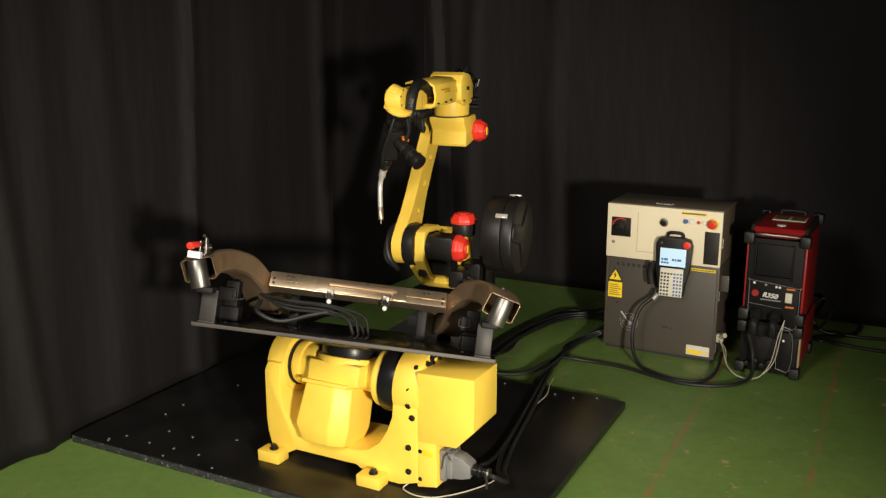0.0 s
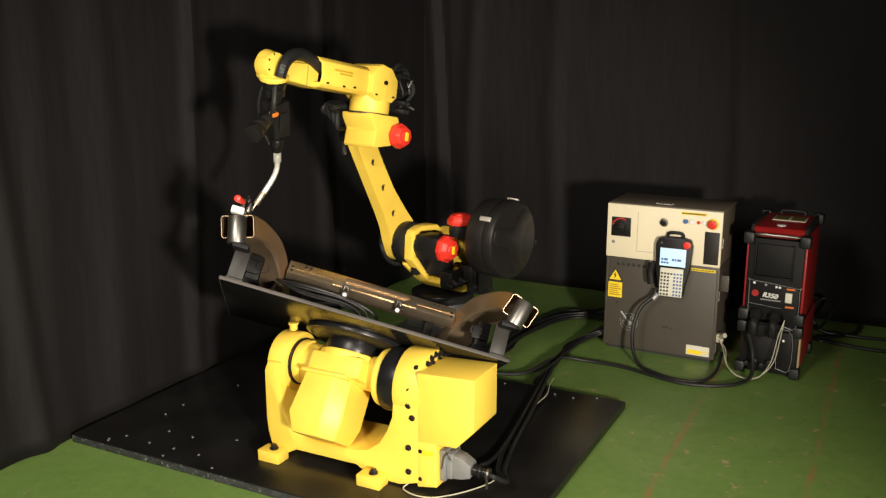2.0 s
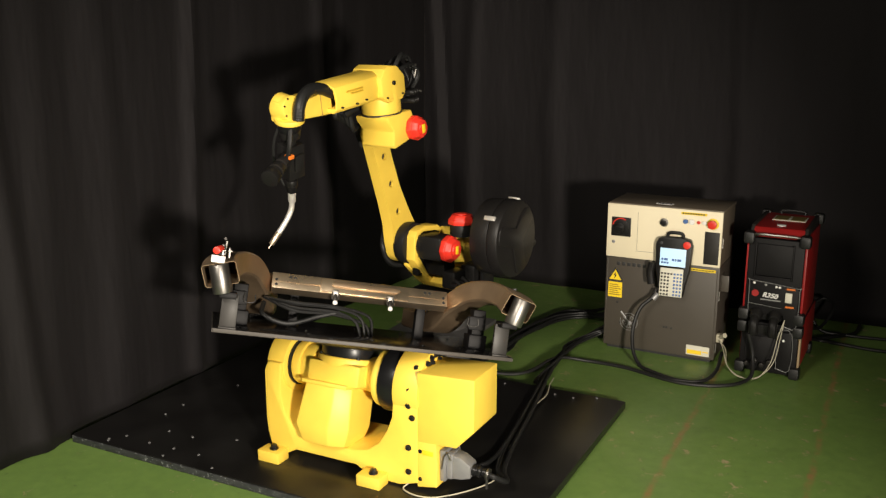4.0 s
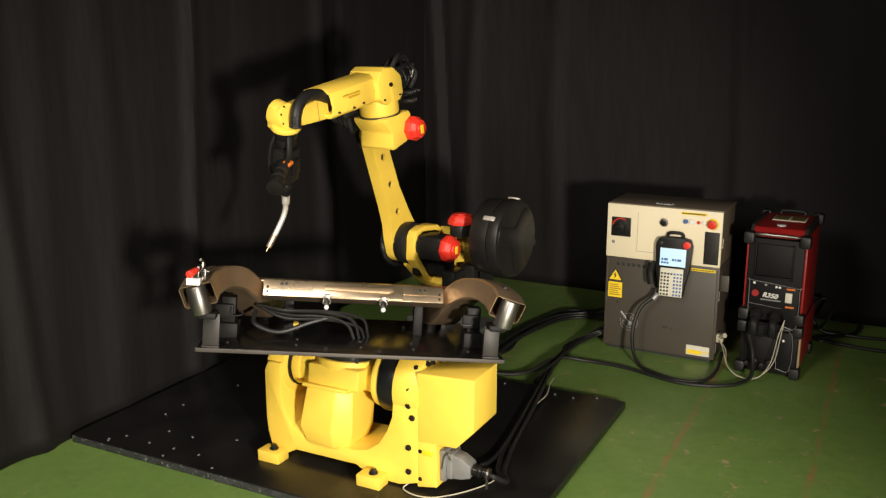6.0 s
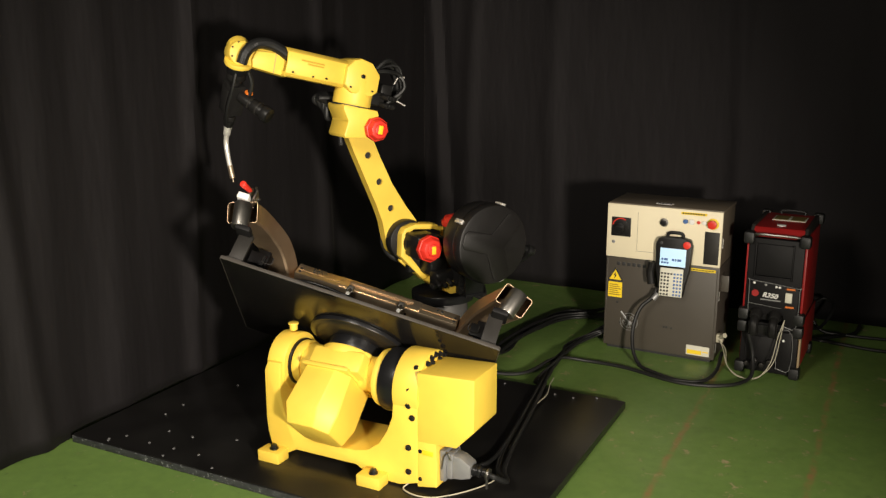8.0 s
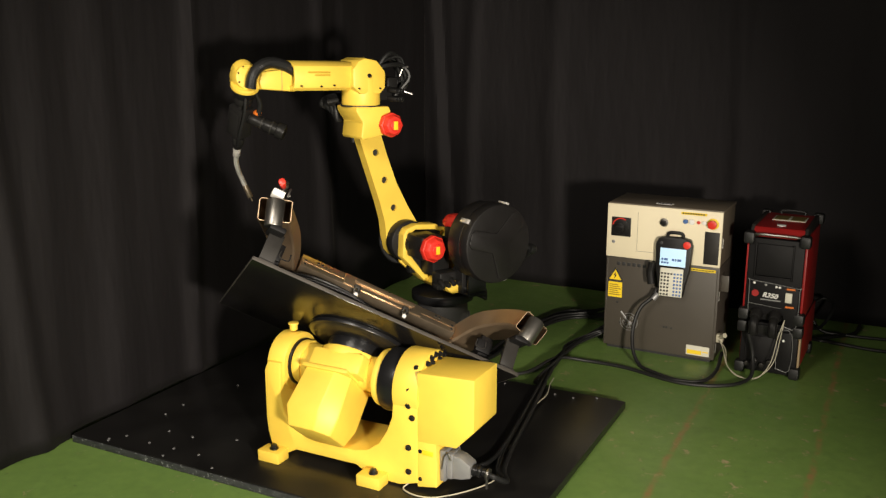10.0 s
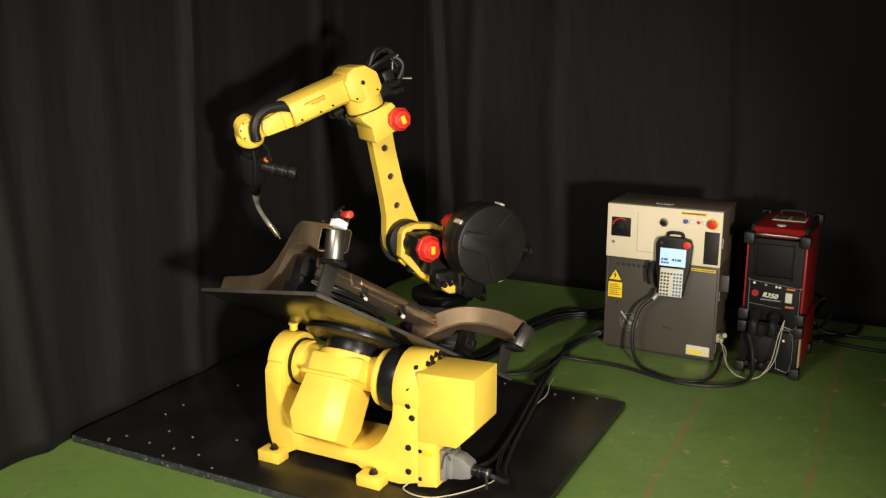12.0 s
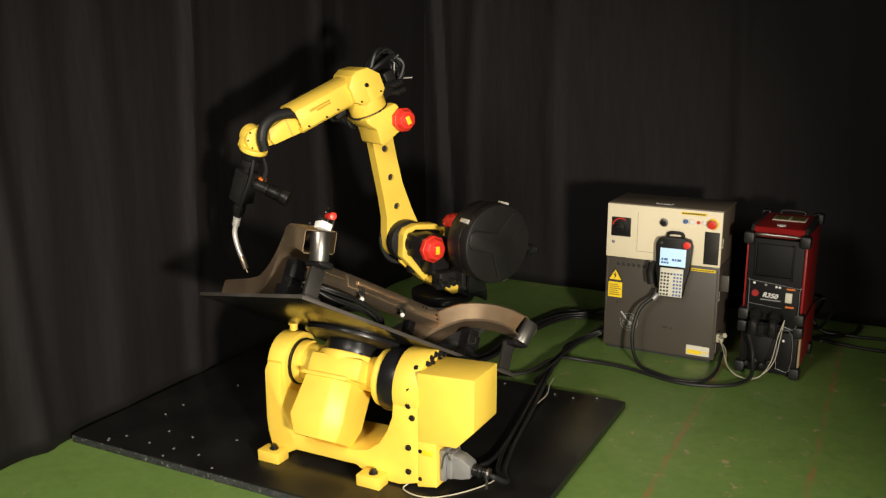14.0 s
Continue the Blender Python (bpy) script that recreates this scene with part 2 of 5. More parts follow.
def box_rail(bm, pts, widths, rolls, h, wall, k=6):
    """A hollow rectangular tube along a smooth path whose points are its top centre line; both ends are open."""
    path = smooth_path(pts, k)
    loops = []
    for i, p in enumerate(path):
        u = min(i / k, len(widths) - 1.0001)
        w = widths[int(u)] + (widths[int(u) + 1] - widths[int(u)]) * (u - int(u))
        d = (path[min(i + 1, len(path) - 1)] - path[max(i - 1, 0)]).normalized()
        side = d.cross(Vector((0, 0, 1))).normalized()
        roll = radians(rolls[int(u)] + (rolls[int(u) + 1] - rolls[int(u)]) * (u - int(u)))
        up = side.cross(d).normalized()
        side, up = side * math.cos(roll) - up * math.sin(roll), up * math.cos(roll) + side * math.sin(roll)
        ring = []
        for ww, top, low in ((w / 2, 0, -h), (w / 2 - wall, -wall, -h + wall)):
            c = 0.007 if ww == w / 2 else 0.005
            ring += [p + s * side + t * up for s, t in ((-ww + c, top), (ww - c, top), (ww, top - c), (ww, low + c), (ww - c, low), (-ww + c, low), (-ww, low + c), (-ww, top - c))]
        loops.append([bm.verts.new(v) for v in ring])
    for l0, l1 in zip(loops, loops[1:]):
        for i in range(8):
            j = (i + 1) % 8
            bm.faces.new((l0[i], l0[j], l1[j], l1[i]))
            bm.faces.new((l0[8 + j], l0[8 + i], l1[8 + i], l1[8 + j]))
    for lp in (loops[0], loops[-1]):
        for i in range(8):
            j = (i + 1) % 8
            bm.faces.new((lp[i], lp[j], lp[8 + j], lp[8 + i]))
    bmesh.ops.recalc_face_normals(bm, faces=bm.faces)
    return bm


def ball(bm, p, r):
    bmesh.ops.create_uvsphere(bm, u_segments=14, v_segments=8, radius=r, matrix=Matrix.Translation(p))
    return bm


def hexbolt(bm, p, way, r=0.01, h=0.008):
    """Washer and hexagon head, sitting at p and pointing along way."""
    p, way = Vector(p), Vector(way).normalized()
    cyl(bm, p - way * 0.003, p + way * h * 0.3, r * 1.35, seg=16)
    cyl(bm, p, p + way * h, r, seg=6, bev=0.001)
    return bm


def shade(me, angle=24):
    for f in me.polygons:
        f.use_smooth = True
    me.set_sharp_from_angle(angle=radians(angle))


def part(name, bm, mat, parent, label="", at=None):
    me = bpy.data.meshes.new(name)
    bm.to_mesh(me)
    bm.free()
    shade(me)
    me.materials.append(mat)
    ob = new(name, me)
    ob.parent = parent
    if at is not None:
        ob.matrix_basis = at
    return tagged(ob, label)


def thing(name, label, category, m=None, group="", kind=""):
    ob = new(name)
    ob.empty_display_size = 0.05
    if m is not None:
        ob.matrix_basis = m
    return tagged(ob, label, category, group, kind)


def solid(name, bm, mat, label, category, group="", kind=""):
    ob = part(name, bm, mat, None)
    return tagged(ob, label, category, group, kind)


B = bmesh.new

# ---------- setting ----------
bm = B()
box(bm, -2.6, 3.3, -5.6, 2.3, -0.2, 0.0, 0)
solid("floor", bm, FLOOR, "worn green painted concrete floor with faded red lines", "floor", kind="structure")
# Unseen walls and ceiling, added to close the room and bounce light.
bm = B()
box(bm, -2.6, 3.3, -5.8, -5.6, 0, 3.2, 0)
solid("unseen_wall_south", bm, WALLGREY, "unseen plain dark wall added to close the room and bounce light", "wall", kind="structure")
bm = B()
box(bm, 3.3, 3.5, -5.8, 2.5, 0, 3.2, 0)
solid("unseen_wall_east", bm, WALLGREY, "unseen plain dark wall added to close the room and bounce light", "wall", kind="structure")
bm = B()
box(bm, -2.8, -2.6, -5.8, 2.5, 0, 3.2, 0)
solid("unseen_wall_west", bm, WALLGREY, "unseen plain dark wall added behind the curtain to close the room", "wall", kind="structure")
bm = B()
box(bm, -2.6, 3.3, 2.3, 2.5, 0, 3.2, 0)
solid("unseen_wall_north", bm, WALLGREY, "unseen plain dark wall added behind the curtain to close the room", "wall", kind="structure")
bm = B()
box(bm, -2.8, 3.5, -5.8, 2.5, 3.2, 3.4, 0)
solid("ceiling", bm, WALLGREY, "unseen plain dark ceiling added to close the room and bounce light", "ceiling", kind="structure")


def curtain(name, start, end, inward, seed, label, ridges, deep=0.05):
    """A hanging black drape with soft irregular folds that deepen towards the hem, which lies on the floor."""
    rng = random.Random(seed)
    start, end, inward = Vector(start), Vector(end), Vector(inward)
    length = (end - start).length
    along = (end - start) / length
    nu, nv, high = int(length / 0.022), 40, 2.75
    folds, s = list(ridges), 0.0
    while s < length:
        if min(abs(s - at) for at, _, _ in ridges) > 0.25:
            folds.append((s, rng.uniform(0.2, 0.6), rng.uniform(0.06, 0.14)))
        s += rng.uniform(0.3, 0.6)
    waves = [(rng.uniform(4, 22), rng.uniform(0, 6.28), rng.uniform(0.1, 0.4)) for _ in range(6)]
    bm = B()
    grid = []
    for j in range(nv + 1):
        v = j / nv
        z = 0.003 + (high - 0.003) * v
        flare = 1.0 + 0.2 * (1 - v) ** 2
        row = []
        for i in range(nu + 1):
            s = length * i / nu
            off = 0.0
            for at, amp, wide in folds:
                q = (s - at - 0.05 * math.sin(at * 9 + z * 1.3)) / (wide * flare)
                off += amp * math.exp(-q * q)
            off += 0.12 * sum(a * math.sin(f * s + ph + 0.35 * math.sin(z * 1.1 + ph)) for f, ph, a in waves)
            off += 0.35 * noise.noise(Vector((s * 2.2, z * 1.4, seed))) * (1 - 0.4 * v)
            row.append(bm.verts.new(start + along * s + inward * (off * deep * flare * 0.8 + 0.03 * max(0, 0.22 - z) ** 2 * 4) + Vector((0, 0, z))))
        grid.append(row)
    for r0, r1 in zip(grid, grid[1:]):
        for i in range(nu):
            bm.faces.new((r0[i], r0[i + 1], r1[i + 1], r1[i]))
    ob = part(name, bm, CLOTH, None)
    mod = ob.modifiers.new("cloth", "SOLIDIFY")
    mod.thickness = 0.004
    return tagged(ob, label, "curtain", "black curtains", "structure")


curtain("curtain_west", (-2.03, -4.6, 0), (-2.03, 1.86, 0), (1, 0, 0), 11, "black cloth curtain hanging in soft folds to the floor", [(3.05, 1.0, 0.05), (3.26, 0.3, 0.07), (4.06, 1.0, 0.045), (4.62, 0.25, 0.12), (5.2, 1.2, 0.055), (5.36, -0.5, 0.05), (5.75, 0.4, 0.1), (6.2, 0.5, 0.08)], 0.034)
curtain("curtain_north", (-2.05, 1.86, 0), (3.2, 1.86, 0), (0, -1, 0), 5, "black cloth backdrop curtain hanging behind the machines", [(0.1, 0.9, 0.06), (0.2, -0.7, 0.04), (0.42, 0.8, 0.06), (1.03, 0.5, 0.07), (1.55, 0.25, 0.15), (2.14, 0.6, 0.05), (2.7, 0.3, 0.1)], 0.035)

# ---------- base plate ----------
base_plate = thing("base_plate", "scuffed black steel base plate lying on the floor", "base plate")
bm = B()
box(bm, -1.985, 0.0, -1.398, 0.0, 0.001, 0.035, 0.003)
part("slab", bm, BASEBLACK, base_plate)
bm = B()
box(bm, -1.98, -0.005, -1.403, -1.3985, 0.003, 0.031, 0.001)
part("edge_strip", bm, EDGEBLACK, base_plate, "scuffed front edge with worn paint")
bm = B()
cyl(bm, (0, 0, 0), (0, 0, 0.0025), 0.0055, seg=12)
plug = part("hole_plug", bm, GREYCAST, base_plate, at=Matrix.Translation((-1.81, -1.36, 0.0345)))
for x, y in ((-1.802, -1.374), (-1.765, -1.308), (-1.496, -1.378), (-1.503, -1.31), (-1.374, -1.308), (-1.249, -1.373), (-1.632, -1.314), (-1.78, -1.066), (-1.784, -0.95), (-1.714, -0.652), (-1.509, -1.192), (-1.326, -1.132), (-1.638, -1.193), (-0.319, -0.063), (-0.582, -0.047), (-0.228, -0.067), (-0.128, -0.024)):
    o = bpy.data.objects.new("hole_plug", plug.data)
    scene.collection.objects.link(o)
    o.parent = base_plate
    o.matrix_basis = Matrix.Translation((x, y, 0.0345))

# ---------- positioner ----------
AXIS = Vector((-0.826, -1.04, 0.401))
PT = 0.035
positioner = thing("welding_positioner", "yellow two-axis welding positioner bolted to the black base plate", "positioner", Matrix.Translation((AXIS.x, AXIS.y, PT)))
AZ = AXIS.z - PT
bm = B()
# cradle: U outline in x and z
outer = [(-0.285, 0.03), (-0.302, 0.10), (-0.308, 0.15), (-0.308, AZ - 0.01), (-0.29, AZ + 0.03), (-0.228, AZ + 0.03)]
inner = [(-0.235, 0.28), (-0.222, 0.20), (-0.19, 0.145), (-0.13, 0.112), (-0.06, 0.103), (0.10, 0.103), (0.16, 0.118), (0.21, 0.155), (0.245, 0.21), (0.268, 0.27)]
rest = [(0.275, AZ), (0.375, AZ), (0.375, 0.03), (0.30, 0.008), (0.16, 0.012), (0.11, 0.045), (-0.17, 0.045), (-0.23, 0.012)]
prism(bm, outer + inner + rest, "y", -0.13, 0.13, 0.006)
for x0, x1, r in ((-0.305, -0.222, 0.117), (0.272, 0.378, 0.137)):
    cyl(bm, (x0, 0, AZ), (x1, 0, AZ), r, seg=48, bev=0.006)
part("cradle", bm, YELLOW, positioner)
bm = B()
cyl(bm, (-0.2235, 0, AZ), (-0.212, 0, AZ), 0.094, seg=40, bev=0.002)
part("bearing_ring", bm, BLACKMETAL, positioner)
bm = B()
cyl(bm, (0.198, 0, AZ), (0.275, 0, AZ), 0.122, seg=48, bev=0.006)
part("reducer", bm, BLACKMETAL, positioner, "black reducer ring")
for sx, sy in ((-1, -1), (1, -1), (-1, 1), (1, 1)):
    x0 = -0.307 if sx < 0 else 0.150
    bm = B()
    box(bm, x0, x0 + 0.10, -0.197 if sy < 0 else 0.128, -0.128 if sy < 0 else 0.197, 0.0, 0.046, 0.004)
    foot = part("foot", bm, YELLOW, positioner)
    bm = B()
    hexbolt(bm, (x0 + 0.055, 0.162 * sy, 0.046), (0, 0, 1), 0.013, 0.018)
    part("anchor_bolt", bm, BLACKMETAL, foot)
bm = B()
cyl(bm, (-0.255, 0.0, AZ + 0.125), (-0.255, 0.0, AZ + 0.15), 0.016, seg=20, bev=0.002)
cyl(bm, (-0.255, 0.0, AZ + 0.148), (-0.255, 0.0, AZ + 0.156), 0.021, seg=20, bev=0.002)
part("lifting_plug", bm, YELLOW, positioner)
for x, z in ((0.352, 0.462), (0.339, 0.39), (0.339, 0.33), (0.354, 0.285), (0.338, 0.165), (0.338, 0.07)):
    bm = B()
    hexbolt(bm, (x, -0.1295 if z < AZ else -0.1295 * math.cos(math.asin((z - AZ) / 0.137)) + 0.004, z), (0.25, -1, 0), 0.0088, 0.011)
    part("flange_bolt", bm, BLACKMETAL, positioner)
for a in (62, 78, 94, 110, 126):
    for r in (0.122, 0.104):
        if r < 0.11 and a in (62, 126, 94):
            continue
        bm = B()
        hexbolt(bm, (0.378, -r * math.cos(radians(a)), AZ + r * math.sin(radians(a))), (1, 0, 0), 0.0085, 0.012)
        part("flange_bolt", bm, BLACKMETAL, positioner)
bm = B()
prism(bm, [(0.372, 0.195), (0.372, AZ + 0.095), (0.60, AZ + 0.105), (0.60, 0.275), (0.53, 0.20)], "y", -0.128, 0.075, 0.006)
part("motor_cover", bm, YELLOW, positioner)
bm = B()
prism(bm, [(0.372, 0.015), (0.372, 0.198), (0.45, 0.20), (0.455, 0.03)], "y", -0.128, -0.01, 0.005)
junction = part("connector_box", bm, YELLOW, positioner)
for z in (0.05, 0.16):
    bm = B()
    hexbolt(bm, (0.385, -0.127, z), (0, -1, 0), 0.006, 0.005)
    part("cover_screw", bm, BLACKMETAL, junction)
bm = B()
box(bm, 0.395, 0.44, -0.1305, -0.127, 0.150, 0.168, 0.0005)
part("name_label", bm, SIGNYELLOW, junction, "small yellow printed label")
bm = B()
prism(bm, [(-0.108, 0.050), (-0.108, 0.170), (-0.028, 0.170), (-0.028, 0.050)], "x", 0.455, 0.478, 0.004)
prism(bm, [(-0.100, 0.060), (-0.100, 0.160), (-0.036, 0.160), (-0.036, 0.060)], "x", 0.478, 0.502, 0.005)
prism(bm, [(0.500, 0.062), (0.500, 0.158), (0.535, 0.150), (0.572, 0.128), (0.572, 0.078), (0.535, 0.066)], "y", -0.098, -0.038, 0.006)
plug_part = part("power_plug", bm, GREYCAST, positioner, "grey cast connector plug with levers")
for y in (-0.108, -0.027):
    bm = B()
    tube(bm, [(0.462, y, 0.10), (0.472, y, 0.15), (0.49, y, 0.165), (0.50, y, 0.14)], 0.004, 8, 4)
    part("lever", bm, STEEL, plug_part)
bm = B()
for x0, x1, r in ((0.570, 0.582, 0.023), (0.582, 0.592, 0.019), (0.592, 0.606, 0.022), (0.606, 0.626, 0.016)):
    cyl(bm, (x0, -0.067, 0.103), (x1, -0.067, 0.100), r, seg=20, bev=0.002)
part("cable_gland", bm, BLACKMETAL, plug_part)
bm = B()
cyl(bm, (0.624, -0.067, 0.100), (0.636, -0.067, 0.098), 0.021, seg=20, bev=0.002)
box(bm, 0.626, 0.634, -0.082, -0.074, 0.045, 0.09, 0.001)
part("hose_clamp", bm, STEEL, plug_part, "bright steel cable clamp")

# tilting body: its own space has the tilt axis as origin
bm = B()
cyl(bm, (-0.211, 0, 0), (-0.175, 0, 0), 0.088, seg=40, bev=0.004)
cyl(bm, (-0.178, 0, 0), (-0.12, 0, 0), 0.078, seg=40, bev=0.005)
cyl(bm, (-0.125, 0, 0), (0.12, 0, 0), 0.066, seg=40)
cyl(bm, (0.10, 0, 0), (0.168, 0, 0), 0.066, 0.076, 40, 0.004)
cyl(bm, (0.165, 0, 0), (0.196, 0, 0), 0.110, seg=44, bev=0.005)
cyl(bm, (0, 0, 0.02), (0, 0, 0.056), 0.124, seg=40, bev=0.006)
prism(bm, [(-0.11, -0.12), (0.12, -0.12), (0.12, 0.11), (-0.11, 0.11)], "z", -0.05, 0.035, 0.012)
tilt_body = part("tilt_body", bm, YELLOW, positioner)
bm = B()
sect = [(-0.112, -0.10), (-0.100, -0.128), (0.028, -0.128), (0.078, -0.085), (0.078, 0.085), (0.04, 0.12), (-0.09, 0.12), (-0.112, 0.08)]
hood_low = [(-0.130, -0.105), (-0.120, -0.135), (0.022, -0.135), (0.086, -0.085), (0.086, 0.07), (0.045, 0.11), (-0.09, 0.11), (-0.130, 0.06)]
tmp = B()
r0 = [tmp.verts.new((x, y, -0.045)) for x, y in sect]
r1 = [tmp.verts.new((x, y, -0.215)) for x, y in hood_low]
r2 = [tmp.verts.new((x * 0.80 - 0.002, y * 0.80, -0.285)) for x, y in hood_low]
for a, b in ((r0, r1), (r1, r2)):
    for i in range(8):
        tmp.faces.new((a[i], a[(i + 1) % 8], b[(i + 1) % 8], b[i]))
tmp.faces.new(r0[::-1]), tmp.faces.new(r2)
bmesh.ops.recalc_face_normals(tmp, faces=tmp.faces)
merge(bm, tmp, 0.006)
part("motor_hood", bm, YELLOW, tilt_body, "faceted yellow motor hood")
bm = B()
box(bm, -0.118, 0.084, -0.139, 0.115, -0.058, -0.043, 0.003)
part("hood_collar", bm, YELLOW, tilt_body)
for x, y in ((-0.085, -0.075), (0.085, -0.08)):
    bm = B()
    hexbolt(bm, (x, y, 0.056), (0, 0, 1), 0.006, 0.006)
    part("collar_bolt", bm, BLACKMETAL, tilt_body)
bm = B()
cyl(bm, (0, 0, 0.054), (0, 0, 0.10), 0.112, seg=48, bev=0.004)
part("turntable_hub", bm, BLACKMETAL, tilt_body)
bm = B()
cyl(bm, (0, 0, 0.0975), (0, 0, 0.112), 0.165, 0.20, 56, 0.003)
cyl(bm, (0, 0, 0.112), (0, 0, 0.130), 0.205, seg=56, bev=0.003)
turntable = part("turntable", bm, BLACKMETAL, positioner, "round black turntable disc")

# ---------- fixture table on the turntable: own space as the turning table ----------
fixture = thing("fixture_table", "black steel fixture table with posts and clamps on the positioner", "fixture")
bm = B()
box(bm, -0.535, 0.535, -0.368, 0.320, 0.1305, 0.145, 0.002)
table = part("table_plate", bm, TABLEBLACK, fixture)
# Edge strips lighter than the plate: the light they catch is in their colour.
for nm, ext in (("front_edge", (-0.534, 0.534, -0.3705, -0.3678)), ("rear_edge", (-0.534, 0.534, 0.3198, 0.3225)), ("side_edge", (-0.5375, -0.5348, -0.367, 0.319)), ("side_edge", (0.5348, 0.5375, -0.367, 0.319))):
    bm = B()
    box(bm, ext[0], ext[1], ext[2], ext[3], 0.1312, 0.1442, 0.0005)
    part(nm, bm, EDGELIT, table, "plate edge coloured lighter as if catching light")
for x in (-0.44, -0.2, 0.03, 0.22, 0.42):
    for y in (-0.27, -0.17, 0.15):
        bm = B()
        cyl(bm, (x, y, 0.1445), (x, y, 0.150), 0.006, seg=12, bev=0.001)
        part("table_screw", bm, DULLSTEEL, table)
for sx in (-1, 1):
    for y, x, top in ((-0.345, 0.488, 0.262), (0.27, 0.36, 0.162)):
        bm = B()
        prism(bm, [(sx * x - 0.028, 0.1445), (sx * x + 0.028, 0.1445), (sx * x + 0.028, top), (sx * x - 0.028, top)], "y", y - 0.008, y + 0.008, 0.002)
        box(bm, sx * x - 0.03, sx * x + 0.03, y - 0.02, y + 0.02, 0.1445, 0.152, 0.002)
        post = part("post", bm, DULLSTEEL, fixture, "flat steel support post")
        if y < 0:
            bm = B()
            box(bm, sx * (x + 0.01) - 0.03, sx * (x + 0.01) + 0.03, y - 0.06, y + 0.025, 0.250, 0.272, 0.006)
            part("saddle", bm, MATTBLACK, post)
# strip support blocks behind the beam
for x in (-0.24, 0.26):
    bm = B()
    box(bm, x - 0.018, x + 0.018, 0.0, 0.04, 0.1445, 0.272, 0.003)
    part("support_block", bm, MATTBLACK, fixture)
for sx in (-1, 1):
    bm = B()
    box(bm, sx * 0.45 - 0.035, sx * 0.45 + 0.035, -0.19, -0.11, 0.1445, 0.20, 0.004)
    box(bm, sx * 0.45 - 0.025, sx * 0.45 + 0.025, -0.18, -0.12, 0.20, 0.295, 0.004)
    box(bm, sx * 0.45 - 0.045, sx * 0.45 + 0.02, -0.20, -0.185, 0.22, 0.27, 0.003)
    stop = part("clamp_stand", bm, MATTBLACK, fixture, "black pneumatic clamp stand")
    bm = B()
    tube(bm, [(sx * 0.40, -0.205, 0.262), (sx * 0.40, -0.205, 0.235), (sx * 0.437, -0.205, 0.235), (sx * 0.437, -0.205, 0.262)], 0.0025, 6, 3)
    part("wire_clip", bm, DULLSTEEL, stop)
for k, (x0, lift_z) in enumerate(((-0.02, 0.0), (0.0, 0.015), (0.02, -0.01), (0.035, 0.02))):
    bm = B()
    tube(bm, [(-0.36, -0.06, 0.25), (-0.25, -0.10 - 0.01 * k, 0.225 + lift_z), (-0.10, -0.115, 0.225 + lift_z), (x0, -0.12 + 0.012 * k, 0.20 + lift_z), (x0 + 0.03, -0.12 + 0.02 * k, 0.145)], 0.006, 8)
    part("air_hose", bm, RUBBER, fixture)
bm = B()
tube(bm, [(-0.36, -0.07, 0.23), (-0.36, -0.12, 0.19), (-0.27, -0.14, 0.165), (-0.16, -0.12, 0.20), (-0.08, -0.11, 0.225)], 0.009, 8)
part("air_hose", bm, RUBBER, fixture)
# hold-down clamp with red grip on the front left bushing
bm = B()
box(bm, -0.568, -0.524, -0.418, -0.378, 0.366, 0.390, 0.002)
clamp = part("toggle_clamp", bm, WHITE, fixture, "steel toggle clamp with red grip")
bm = B()
box(bm, -0.537, -0.53, -0.40, -0.34, 0.384, 0.428, 0.001)
box(bm, -0.515, -0.508, -0.40, -0.34, 0.384, 0.420, 0.001)
cyl(bm, (-0.524, -0.36, 0.372), (-0.524, -0.36, 0.44), 0.005, seg=12)
tube(bm, [(-0.522, -0.33, 0.38), (-0.522, -0.345, 0.43), (-0.53, -0.375, 0.448)], 0.005, 8, 3)
cyl(bm, (-0.545, -0.362, 0.408), (-0.50, -0.362, 0.408), 0.005, seg=10)
part("linkage", bm, STEEL, clamp)
bm = B()
cyl(bm, (-0.538, -0.392, 0.416), (-0.555, -0.455, 0.406), 0.010, 0.013, 16, 0.004)
part("grip", bm, RED, clamp, "red rubber grip")

# ---------- the welded frame held in the fixture ----------
frame_piece = thing("vehicle_subframe", "pressed steel vehicle subframe clamped on the fixture table", "subframe")
RAIL = [(0.544, -0.393, 0.363), (0.536, -0.31, 0.388), (0.497, -0.2, 0.404), (0.440, -0.10, 0.392), (0.398, -0.01, 0.340), (0.375, 0.08, 0.270), (0.358, 0.18, 0.245), (0.335, 0.42, 0.242)]
